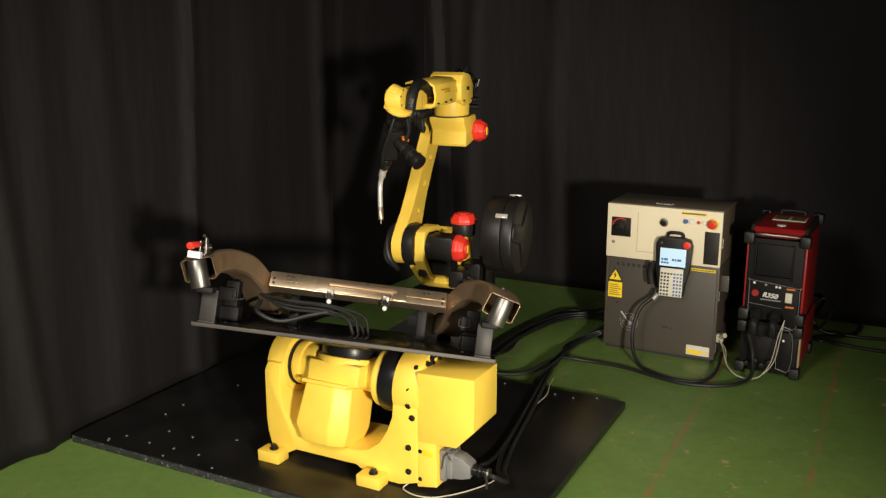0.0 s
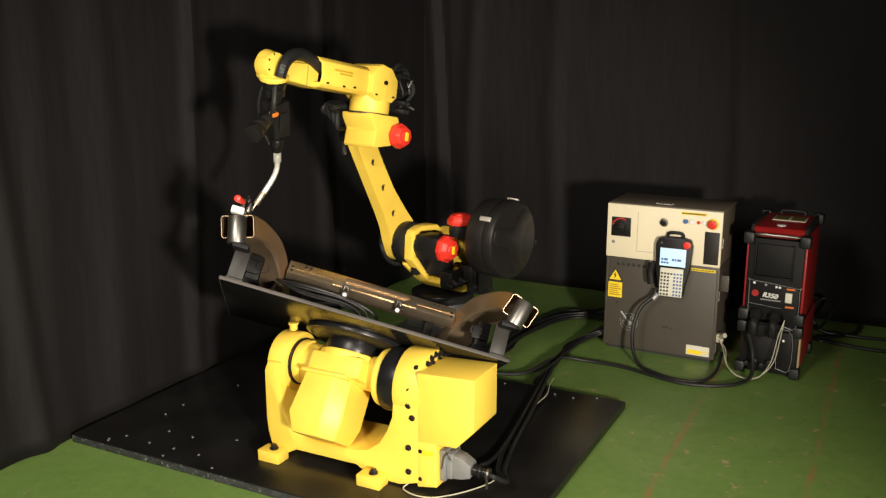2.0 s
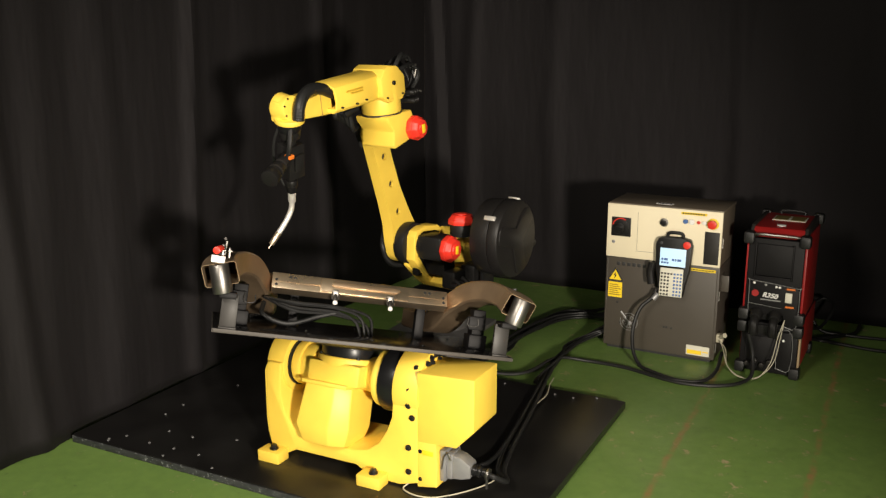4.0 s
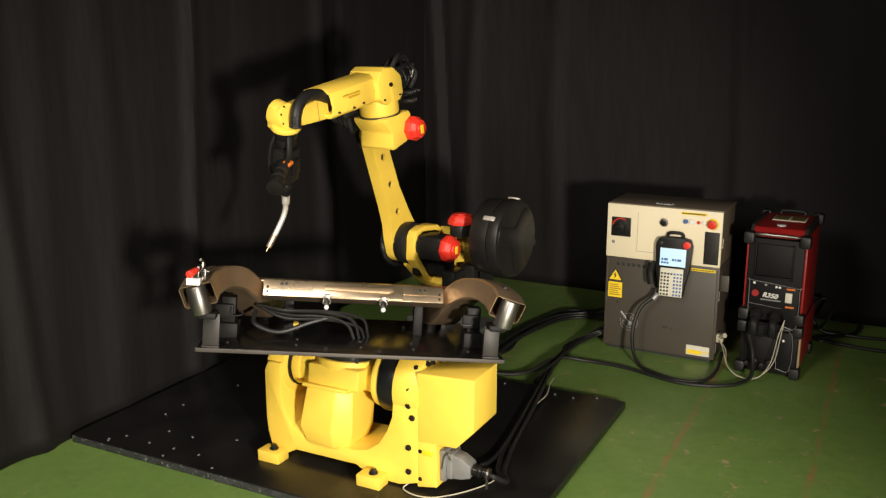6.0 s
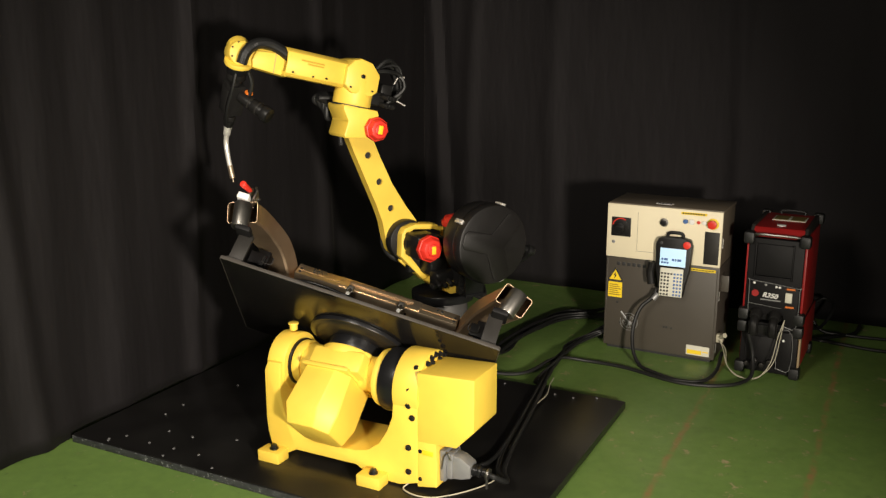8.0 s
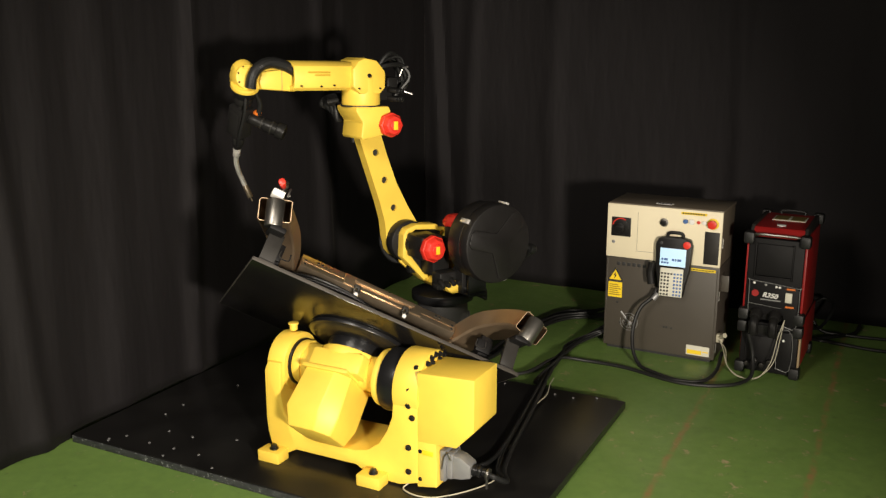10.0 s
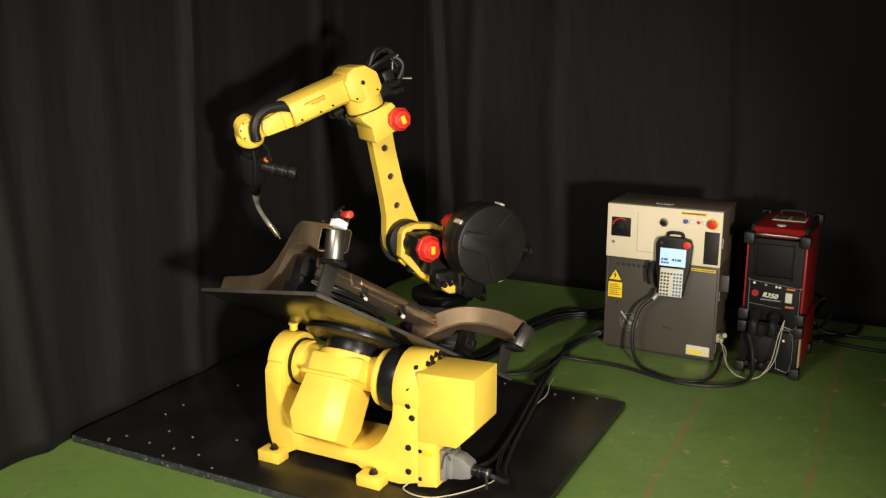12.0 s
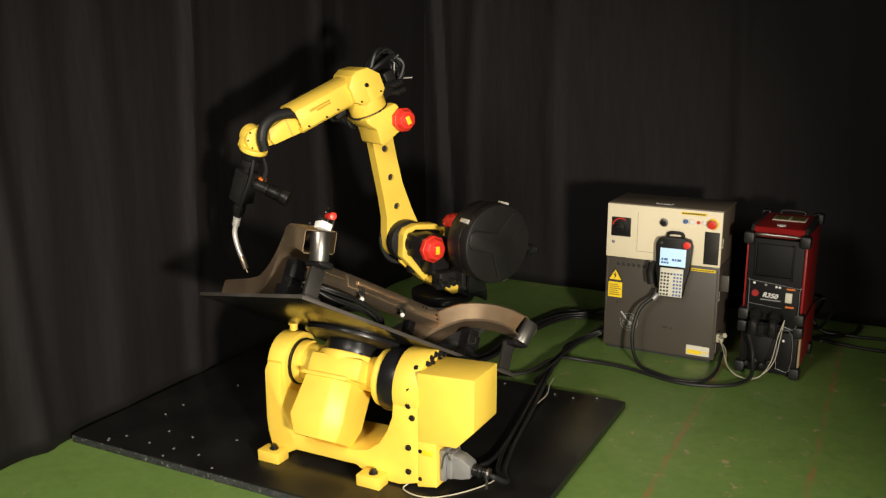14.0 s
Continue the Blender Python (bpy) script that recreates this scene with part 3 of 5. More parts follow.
for sx in (-1, 1):
    bm = B()
    box_rail(bm, [(sx * x, y, z) for x, y, z in RAIL], (0.116, 0.116, 0.114, 0.112, 0.112, 0.112, 0.115, 0.12), [sx * a for a in (17, 15, 9, 3, 0, 0, 0, 0)], 0.080, 0.002, 7)
    rail = part("side_rail", bm, PRESSED, frame_piece, "curved box-section side rail")
    bm = B()
    e = [Vector((sx * x, y, z)) for x, y, z in RAIL]
    tube(bm, [p + Vector((0, 0, 0.0008)) for p in e[1:-1]], 0.0018, 6, 6)
    part("seam", bm, DULLSTEEL, rail)
    bm = B()
    cyl(bm, (sx * 0.515, -0.381, 0.266), (sx * 0.542, -0.386, 0.360), 0.033, seg=40, bev=0.002)
    part("bushing", bm, STEEL, rail, "round steel bushing across the rail end")
    for y0, x0, z0 in ((-0.30, 0.535, 0.395), (0.30, 0.358, 0.2445), (0.37, 0.345, 0.2435)):
        bm = B()
        cyl(bm, (sx * x0, y0, z0 - 0.004), (sx * x0, y0, z0 + 0.0015), 0.009, seg=16)
        part("bolt_hole", bm, INK, rail)
bm = B()
box(bm, -0.40, 0.40, 0.004, 0.055, 0.275, 0.338, 0.006)
part("cross_beam", bm, PRESSED, frame_piece)
bm = B()
prism(bm, [(-0.040, 0.346), (-0.0725, 0.290), (-0.036, 0.266), (0.003, 0.272), (0.003, 0.342)], "x", -0.338, 0.345, 0.002)
strip = part("front_strip", bm, BRUSHED, frame_piece, "bright machined steel strip")
SLOPE = pose(0, -0.040, 0.346, -30, 0, 0)
bm = B()
box(bm, -0.335, -0.157, -0.0012, 0.001, -0.0375, -0.036, 0.0, SLOPE)
part("joint_line", bm, PRESSED, strip)
bm = B()
box(bm, 0.189, 0.342, -0.0012, 0.001, -0.0375, -0.036, 0.0, SLOPE)
part("joint_line", bm, PRESSED, strip)
bm = B()
box(bm, -0.155, 0.187, -0.007, 0.001, -0.061, -0.005, 0.002, SLOPE)
plate2 = part("centre_plate", bm, BRUSHED, strip)
bm = B()
prism(bm, [(-0.115, -0.029), (-0.105, -0.019), (0.14, -0.019), (0.155, -0.029), (0.14, -0.039), (-0.105, -0.039)], "y", -0.015, -0.0075, 0.002, m=SLOPE)
part("ridge", bm, PRESSED, plate2)
for x, z in ((-0.27, -0.016), (-0.252, -0.016), (-0.322, -0.050), (-0.322, -0.03), (0.255, -0.016), (0.273, -0.016), (0.33, -0.050), (0.33, -0.03)):
    bm = B()
    cyl(bm, SLOPE @ Vector((x, -0.0018, z)), SLOPE @ Vector((x, 0.003, z)), 0.0055, seg=14)
    part("screw_hole", bm, INK, strip)
for x in (-0.099, 0.114):
    bm = B()
    box(bm, x - 0.012, x + 0.012, -0.088, -0.062, 0.280, 0.306, 0.002)
    cyl(bm, (x, -0.072, 0.30), (x, -0.100, 0.265), 0.008, seg=16, bev=0.001)
    tube(bm, [(x - 0.011, -0.086, 0.296), (x - 0.012, -0.098, 0.272), (x + 0.012, -0.098, 0.272), (x + 0.011, -0.086, 0.296)], 0.0028, 6, 3)
    pin = part("clamp_pin", bm, STEEL, fixture, "small steel clamp pin with white ball")
    bm = B()
    ball(bm, (x, -0.102, 0.259), 0.0095)
    part("ball_tip", bm, WHITE, pin)

# ---------- robot ----------
RZ = 0.69
robot = thing("welding_robot", "yellow six-axis arc welding robot on a grey pedestal", "robot", pose(-0.90, -0.084, PT))
bm = B()
cyl(bm, (0, 0, 0.0), (0, 0, 0.018), 0.20, seg=48, bev=0.003)
cyl(bm, (0, 0, 0.018), (0, 0, 0.24), 0.135, seg=48)
box(bm, -0.20, 0.20, -0.20, 0.20, 0.24, 0.262, 0.004)
part("pedestal", bm, GREYPAINT, robot, "grey steel pedestal")
bm = B()
cyl(bm, (0, 0, 0.262), (0, 0, 0.40), 0.125, 0.12, 48, 0.004)
box(bm, -0.14, 0.10, -0.11, 0.11, 0.262, 0.32, 0.01)
part("robot_base", bm, GREYPAINT, robot)
bm = B()
cyl(bm, (0, 0, 0.40), (0, 0, 0.44), 0.15, seg=48, bev=0.004)
part("slew_ring", bm, BLACKMETAL, robot)

# turret: origin on the slew axis at the height of the shoulder axis, x forward, y to the motor side
bm = B()
prism(bm, [(-0.12, -0.225), (0.05, -0.225), (0.10, -0.19), (0.20, -0.10), (0.205, 0.04), (0.185, 0.07), (0.05, 0.075), (-0.02, 0.05), (-0.10, 0.03), (-0.12, -0.05)], "y", -0.085, -0.06, 0.006)
prism(bm, [(-0.11, -0.225), (0.06, -0.225), (0.10, -0.19), (0.06, -0.165), (-0.08, -0.155), (-0.11, -0.17)], "y", -0.062, 0.17, 0.01)
prism(bm, [(-0.15, -0.16), (-0.04, -0.16), (-0.03, 0.02), (-0.06, 0.05), (-0.15, 0.03)], "y", -0.06, 0.10, 0.012)
# open collar round the shoulder motor
ring_o = [(0.222, -0.062), (0.215, 0.045), (0.198, 0.071), (0.144, 0.086), (0.03, 0.076), (0.0, 0.05), (0.0, 0.035), (0.048, 0.052), (0.150, 0.062), (0.176, 0.048), (0.186, 0.03), (0.180, -0.055), (0.098, -0.160), (0.0, -0.185), (0.0, -0.21), (0.098, -0.195)]
prism(bm, ring_o, "y", -0.075, -0.005, 0.005)
turret = part("turret", bm, YELLOW, robot)
bm = B()
cyl(bm, (0.155, -0.105, 0), (0.155, -0.05, 0), 0.098, seg=44, bev=0.005)
cyl(bm, (0.155, -0.06, 0), (0.155, 0.02, 0), 0.055, seg=28)
box(bm, 0.09, 0.205, 0.0, 0.13, -0.055, 0.055, 0.012)
box(bm, 0.0, 0.176, -0.055, -0.015, -0.15, 0.05, 0.01)
box(bm, 0.02, 0.12, -0.02, 0.09, -0.15, 0.03, 0.014)
part("shoulder_motor", bm, PLASTIC, turret, "black shoulder motor housing")


def motor_cap(bm, at, way, r, h):
    """Eight-sided cap with a stepped, chamfered end."""
    at, way = Vector(at), Vector(way)
    cyl(bm, at, at + way * h * 0.55, r, seg=8, bev=0.004)
    cyl(bm, at + way * h * 0.5, at + way * h, r * 0.94, r * 0.72, 8, 0.003)
    cyl(bm, at + way * h * 0.95, at + way * h * 1.1, r * 0.5, r * 0.45, 8, 0.002)
    return bm


bm = motor_cap(B(), (0.155, 0.128, 0.0), (0, 1, 0), 0.064, 0.052)
cap = part("shoulder_motor_cap", bm, RED, turret, "red eight-sided motor cap")
bm = B()
prism(bm, [(0.105, 0.012), (0.155, 0.012), (0.13, 0.052)], "y", 0.1302, 0.1322, 0.0)
part("warning_sign", bm, SIGNYELLOW, turret, "yellow triangular warning sticker")
bm = B()
cyl(bm, (-0.005, 0.105, 0.03), (-0.005, 0.105, 0.088), 0.055, seg=24, bev=0.004)
part("slew_motor", bm, PLASTIC, turret)
bm = motor_cap(B(), (-0.005, 0.105, 0.086), (0, 0, 1), 0.066, 0.046)
part("slew_motor_cap", bm, RED, turret, "red eight-sided motor cap")
bm = B()
box(bm, 0.0, 0.12, 0.075, 0.15, -0.205, -0.12, 0.012)
box(bm, -0.08, 0.03, 0.12, 0.20, -0.225, -0.10, 0.01)
part("plug_housing", bm, PLASTIC, turret)
for k in range(5):
    bm = B()
    cyl(bm, (0.03 + 0.03 * k, 0.15, -0.17 + 0.015 * (k % 2)), (0.03 + 0.03 * k, 0.185, -0.175), 0.012, seg=12, bev=0.002)
    part("cable_plug", bm, PLASTIC, turret)
for k in range(4):
    bm = B()
    tube(bm, [(0.02, 0.16 + 0.012 * k, -0.19), (-0.06, 0.20 + 0.01 * k, -0.24), (-0.14, 0.16, -0.25 - 0.01 * k), (-0.19, 0.05, -0.22 - 0.015 * k)], 0.008, 8)
    part("motor_cable", bm, RUBBER, turret)
# wire spool drum beside the turret
bm = B()
box(bm, -0.08, 0.02, 0.10, 0.245, -0.23, -0.215, 0.003)
box(bm, -0.08, 0.02, 0.225, 0.24, -0.23, 0.05, 0.003)
part("spool_bracket", bm, BLACKMETAL, turret)
bm = B()
SC = Vector((-0.035, 0, 0.042))
cyl(bm, SC + Vector((0, 0.24, 0)), SC + Vector((0, 0.330, 0)), 0.176, 0.180, 72, 0.003)
cyl(bm, SC + Vector((0, 0.332, 0)), SC + Vector((0, 0.385, 0)), 0.183, 0.178, 72, 0.008)
spool = part("wire_spool_cover", bm, SPOOLBLACK, turret, "round black plastic wire spool cover")
bm = B()
star = []
for a in (15, 135, 255):
    for da, r in ((-16, 0.155), (-8, 0.166), (8, 0.166), (16, 0.155), (60, 0.052)):
        star.append((SC.x + r * math.cos(radians(a + da)), SC.z + r * math.sin(radians(a + da))))
prism(bm, star, "y", 0.383, 0.392, 0.003)
cyl(bm, SC + Vector((0, 0.381, 0)), SC + Vector((0, 0.390, 0)), 0.03, 0.028, 28, 0.002)
part("star_rib", bm, SPOOLBLACK, spool)
for a in (38, 112, 250):
    bm = B()
    p = SC + Vector((0.184 * math.cos(radians(a)), 0.33, 0.184 * math.sin(radians(a))))
    box(bm, -0.010, 0.010, -0.028, 0.028, -0.004, 0.006, 0.002, Matrix.Translation(p) @ pose(0, 0, 0, 0, 90 - a, 0))
    part("latch", bm, NOZZLE, spool, "small bright steel latch")
bm = B()
tube(bm, [(-0.20, 0.31, 0.0), (-0.25, 0.32, -0.012), (-0.285, 0.31, -0.035), (-0.275, 0.24, -0.09), (-0.2, 0.12, -0.13)], 0.013, 10)
cyl(bm, (-0.19, 0.31, 0.004), (-0.235, 0.318, -0.006), 0.02, seg=16, bev=0.002)
cyl(bm, (-0.262, 0.325, -0.016), (-0.292, 0.322, -0.03), 0.024, seg=16, bev=0.003)
part("wire_conduit", bm, RUBBER, turret)

# upper arm: origin at the shoulder axis, z towards the elbow, y to the motor side
bm = B()
outline = arc(0, 0, 0.092, 195, 352, 14) + [(0.084, 0.055), (0.066, 0.13), (0.060, 0.22), (0.056, 0.50), (0.054, 0.56)] + arc(0, 0.604, 0.052, -10, 190, 12) + [(-0.055, 0.55), (-0.052, 0.42), (-0.055, 0.27), (-0.075, 0.14), (-0.095, 0.05)]
prism(bm, outline, "y", -0.156, -0.100, 0.0, holes=((0, 0.169, 0.016), (0, 0.312, 0.016), (0, 0.450, 0.016)))
upper_arm = part("upper_arm", bm, YELLOW, robot)
# Black discs stand in for the shade inside the arm's open holes.
for z in (0.169, 0.312, 0.450):
    bm = B()
    cyl(bm, (0, -0.150, z), (0, -0.112, z), 0.0162, seg=16)
    part("hole_shade", bm, INK, upper_arm)
bm = B()
cyl(bm, (0, -0.166, 0), (0, -0.154, 0), 0.060, seg=40, bev=0.004)
part("axis_cover", bm, YELLOW, upper_arm)
bm = B()
cyl(bm, (0, -0.168, 0.604), (0, -0.152, 0.604), 0.05, seg=32, bev=0.005)
part("axis_cover", bm, YELLOW, upper_arm)
bm = B()
for k in range(3):
    tube(bm, [(0.0, -0.13, -0.13), (0.06, -0.160 - 0.008 * k, -0.095), (0.082, -0.178, -0.03 + 0.01 * k), (0.06, -0.172 - 0.006 * k, 0.045), (0.03, -0.165, 0.10)], 0.012, 10)
part("dress_hose", bm, RUBBER, upper_arm, "black hose bundle behind the shoulder")
# elbow housing: origin at the elbow axis, x along the forearm, z towards its top
bm = B()
prism(bm, [(0.028, -0.045), (0.130, -0.062), (0.136, -0.05), (0.128, 0.012), (0.158, 0.055), (0.162, 0.078), (0.0, 0.078), (-0.01, 0.06), (-0.01, -0.02)], "y", -0.060, 0.112, 0.006)
cyl(bm, (0.088, 0.024, 0.08), (0.088, 0.024, 0.20), 0.083, seg=40, bev=0.008)
prism(bm, [(0.04, 0.130), (0.135, 0.130), (0.172, 0.160), (0.172, 0.235), (0.142, 0.270), (0.112, 0.281), (0.056, 0.272), (0.012, 0.225), (0.012, 0.155)], "y", -0.062, 0.106, 0.010)
elbow = part("elbow_housing", bm, YELLOW, robot)
bm = B()
cyl(bm, (0.088, 0.024, 0.0755), (0.088, 0.024, 0.0815), 0.0865, seg=40)
part("gasket", bm, INK, elbow)
bm = motor_cap(B(), (0.0, 0.112, 0.0), (0, 1, 0), 0.054, 0.052)
cap3 = part("elbow_motor_cap", bm, RED, elbow, "red eight-sided motor cap")
for nm, par, c in (("cap_label", cap3, (0.0, 0.171, 0.0)), ("cap_label", cap, (0.155, 0.187, 0.0))):
    bm = B()
    box(bm, c[0] - 0.010, c[0] + 0.010, c[1] - 0.002, c[1] + 0.001, c[2] - 0.018, c[2] + 0.018, 0.0005)
    part(nm, bm, SIGNYELLOW, par, "yellow label")
for x, z in ((0.095, 0.208), (0.042, 0.155), (0.145, 0.155)):
    bm = B()
    cyl(bm, (x, 0.104, z), (x, 0.114, z), 0.009 if z > 0.2 else 0.004, seg=16, bev=0.001)
    part("cover_bolt", bm, BLACKMETAL, elbow)
# hose bundle looped under the forearm, back into the elbow
for k in range(4):
    bm = B()
    d = 0.014 * k
    tube(bm, [(0.02, -0.07 + d, 0.10), (0.10, -0.11 + d, 0.115 - 0.3 * d), (0.17 + 0.5 * d, -0.13 + d, 0.105 - 0.4 * d), (0.19 - d, -0.145 + d, 0.075), (0.13, -0.15 + d, 0.05 - d), (0.07, -0.155 + 0.6 * d, 0.01), (0.03, -0.165, -0.05), (0.015, -0.165, -0.10)], 0.012, 10)
    part("elbow_hose", bm, RUBBER, elbow, "black hose looped under the forearm")
# half-open forearm shell
bm = B()
shell = [(-0.078, 0.160), (-0.06, 0.146), (0.062, 0.146), (0.080, 0.158), (0.088, 0.20), (0.080, 0.246), (0.05, 0.262), (-0.02, 0.266), (-0.06, 0.256), (-0.06, 0.246), (-0.015, 0.254), (0.045, 0.252), (0.070, 0.238), (0.077, 0.19), (0.072, 0.166), (-0.068, 0.168)]
prism(bm, shell, "x", 0.13, 0.43, 0.004)
part("forearm_shell", bm, YELLOW, elbow)
bm = B()
for k, z in ((0, 0.218), (1, 0.207)):
    box(bm, 0.27, 0.37 - 0.03 * k, 0.0865 , 0.0895, z, z + 0.006, 0.0)
part("name_bar", bm, material("faded_print", (0.55, 0.33, 0.02), 0.5), elbow, "faded printed lettering strip")
for x, z in ((0.25, 0.168), (0.31, 0.164), (0.40, 0.166)):
    bm = B()
    cyl(bm, (x, 0.078, z), (x, 0.0905, z), 0.0042, seg=10)
    part("cover_bolt", bm, BLACKMETAL, elbow)
# fittings behind the elbow
bm = B()
box(bm, -0.05, 0.04, -0.05, 0.06, 0.10, 0.16, 0.006)
box(bm, -0.085, -0.03, -0.03, 0.05, 0.13, 0.20, 0.008)
fittings = part("valve_block", bm, PLASTIC, elbow, "black valve block with hose fittings")
for k in range(6):
    bm = B()
    cyl(bm, (-0.03 - 0.015 * (k % 3), 0.055, 0.11 + 0.035 * (k // 3)), (-0.05 - 0.015 * (k % 3), 0.10, 0.105 + 0.035 * (k // 3)), 0.011, seg=12, bev=0.002)
    part("hose_nipple", bm, PLASTIC, fittings)
rng = random.Random(8)
for k in range(7):
    bm = B()
    y = -0.04 + 0.018 * k
    tube(bm, [(0.03, y, 0.18 + 0.01 * k), (-0.03, y + 0.01, 0.27 + rng.uniform(-0.02, 0.03)), (-0.10, y + rng.uniform(-0.02, 0.02), 0.265 + rng.uniform(-0.02, 0.03)), (-0.13, y, 0.18 + rng.uniform(-0.02, 0.02)), (-0.07, y * 0.6, 0.115)], rng.choice((0.006, 0.008, 0.010)), 8)
    part("hose", bm, RUBBER, fittings)
for p, q in (((-0.06, 0.10, 0.205), (-0.07, 0.105, 0.235)), ((-0.115, 0.04, 0.14), (-0.155, 0.06, 0.125)), ((-0.10, 0.06, 0.24), (-0.125, 0.065, 0.245))):
    bm = B()
    cyl(bm, p, q, 0.0055, seg=10)
    part("fitting", bm, STEEL, fittings)

# forearm: origin at the wrist centre, x along the forearm
bm = B()
prism(bm, [(-0.20, -0.062), (-0.03, -0.050)] + arc(0.0, -0.002, 0.050, -75, 100, 12) + [(-0.06, 0.032), (-0.20, 0.038)], "y", -0.056, 0.018, 0.007)
prism(bm, [(-0.20, -0.061), (-0.05, -0.050), (-0.042, -0.02), (-0.055, 0.020), (-0.20, 0.034)], "y", 0.012, 0.036, 0.006)
forearm = part("forearm", bm, YELLOW, robot)
bm = B()
box(bm, -0.140, -0.1375, -0.05, 0.0370, -0.0575, 0.026, 0.0)
part("joint_seam", bm, PRESSED, forearm)
for a in (20, 65, -30):
    bm = B()
    cyl(bm, (0.042 * math.cos(radians(a)), 0.014, 0.042 * math.sin(radians(a))), (0.042 * math.cos(radians(a)), 0.0195, 0.042 * math.sin(radians(a))), 0.004, seg=10)
    part("cover_bolt", bm, BLACKMETAL, forearm)
bm = B()
tube(bm, [(-0.30, 0.028, 0.0), (-0.21, 0.036, 0.018), (-0.15, 0.040, 0.044), (-0.09, 0.042, 0.056), (-0.04, 0.044, 0.040), (-0.008, 0.046, 0.002), (0.0, 0.04, -0.045)], 0.0225, 14, 10, 0.025)
part("cable_hose", bm, RUBBER, forearm, "black corrugated cable hose")

# wrist: origin at the wrist centre, x along the tool axis
bm = B()
cyl(bm, (0, -0.056, 0), (0, 0.0, 0), 0.046, seg=36, bev=0.005)
prism(bm, [(-0.03, -0.042), (0.052, -0.05), (0.052, 0.05), (-0.03, 0.042)], "y", -0.05, -0.004, 0.008)
cyl(bm, (0.034, 0.0, 0), (0.054, 0.0, 0), 0.058, seg=40, bev=0.004)
wrist = part("wrist", bm, YELLOW, robot)
bm = B()
cyl(bm, (0.054, 0, 0), (0.09, 0, 0), 0.050, 0.044, 36, 0.003)
part("flange", bm, BLACKMETAL, wrist)

# torch: origin at the wrist centre, x along the tool axis, z to the side to which the neck bends
bm = B()
cyl(bm, (0.085, 0, 0), (0.12, 0, 0), 0.04, seg=28, bev=0.003)
cyl(bm, (0.115, 0, 0), (0.165, 0, 0), 0.024, seg=24, bev=0.002)
box(bm, 0.145, 0.288, -0.037, 0.037, -0.040, 0.036, 0.005)
box(bm, 0.165, 0.272, -0.042, -0.036, -0.026, 0.026, 0.003)
box(bm, 0.18, 0.25, 0.036, 0.050, -0.030, 0.016, 0.006)
cyl(bm, (0.286, 0, 0), (0.305, 0, 0), 0.017, seg=20, bev=0.002)
cyl(bm, (0.303, 0, 0), (0.325, 0, 0), 0.024, 0.027, 24, 0.003)
cyl(bm, (0.325, 0, 0), (0.362, 0, 0), 0.027, 0.017, 24, 0.003)
torch = part("torch_body", bm, PLASTIC, robot, "black torch mount and breakaway body")
bm = B()
cyl(bm, (0.19, 0.015, 0.03), (0.196, 0.045, 0.093), 0.023, seg=28, bev=0.003)
cyl(bm, (0.196, 0.045, 0.093), (0.20, 0.068, 0.142), 0.028, seg=28, bev=0.003)
cyl(bm, (0.20, 0.068, 0.142), (0.203, 0.083, 0.174), 0.034, seg=28, bev=0.003)
feeder = part("cable_coupling", bm, PLASTIC, torch, "round black cable coupling")
for s in (0.45, 0.8):
    bm = B()
    p = Vector((0.19, 0.015, 0.03)).lerp(Vector((0.20, 0.068, 0.142)), s)
    q = p + Vector((0.01, 0.053, 0.112)).normalized() * 0.006
    cyl(bm, p, q, 0.0305 if s > 0.6 else 0.026, seg=28)
    part("clamp_band", bm, DULLSTEEL, feeder)
bm = B()
box(bm, 0.162, 0.178, 0.03, 0.06, 0.03, 0.055, 0.003)
part("hose_fitting", bm, ORANGE, feeder)
bm = B()
tube(bm, [(0.06, 0.03, 0.02), (0.12, 0.05, 0.045), (0.17, 0.045, 0.05), (0.21, 0.035, 0.045)], 0.010, 8)
tube(bm, [(0.06, -0.02, 0.03), (0.14, -0.035, 0.05), (0.24, -0.04, 0.044), (0.33, -0.02, 0.02)], 0.006, 8)
part("torch_hose", bm, RUBBER, torch)
bm = B()
cyl(bm, (0.358, 0, 0), (0.372, 0, 0), 0.0175, seg=6, bev=0.001)
cyl(bm, (0.370, 0, 0), (0.404, 0, 0), 0.0158, seg=24, bev=0.002)
tube(bm, [(0.40, 0, 0), (0.435, 0, 0.004), (0.468, 0, 0.022), (0.503, 0, 0.054), (0.528, 0, 0.082)], 0.0108, 14)
neck = part("gooseneck", bm, NOZZLE, robot, "bent pale steel torch neck")
bm = B()
cyl(bm, (0.520, 0, 0.073), (0.558, 0, 0.114), 0.0125, 0.0115, 20, 0.001)
part("nozzle", bm, COPPER, neck, "worn dull metal gas nozzle")
bm = B()
cyl(bm, (0.556, 0, 0.112), (0.570, 0, 0.127), 0.003, seg=10)
part("contact_tip", bm, COPPER, neck)

# ---------- controller cabinet ----------
cabinet = thing("robot_controller", "cream and dark grey robot controller cabinet standing on the floor", "controller cabinet", pose(-0.352, 0.797, 0, 0, 0, -1.1))
CW, CD, CH = 0.60, 0.33, 0.805
bm = B()
box(bm, 0.0, CW, 0.0, CD, 0.015, 0.515, 0.004)
part("lower_body", bm, DARKPAINT, cabinet)
bm = B()
box(bm, 0.004, CW - 0.004, 0.002, CD, 0.515, CH - 0.008, 0.003)
part("upper_body", bm, LIDPAINT, cabinet)
bm = B()
box(bm, 0.0, CW, -0.012, 0.004, 0.517, CH, 0.003)
panel = part("operator_panel", bm, CREAM, cabinet, "cream operator panel")
bm = B()
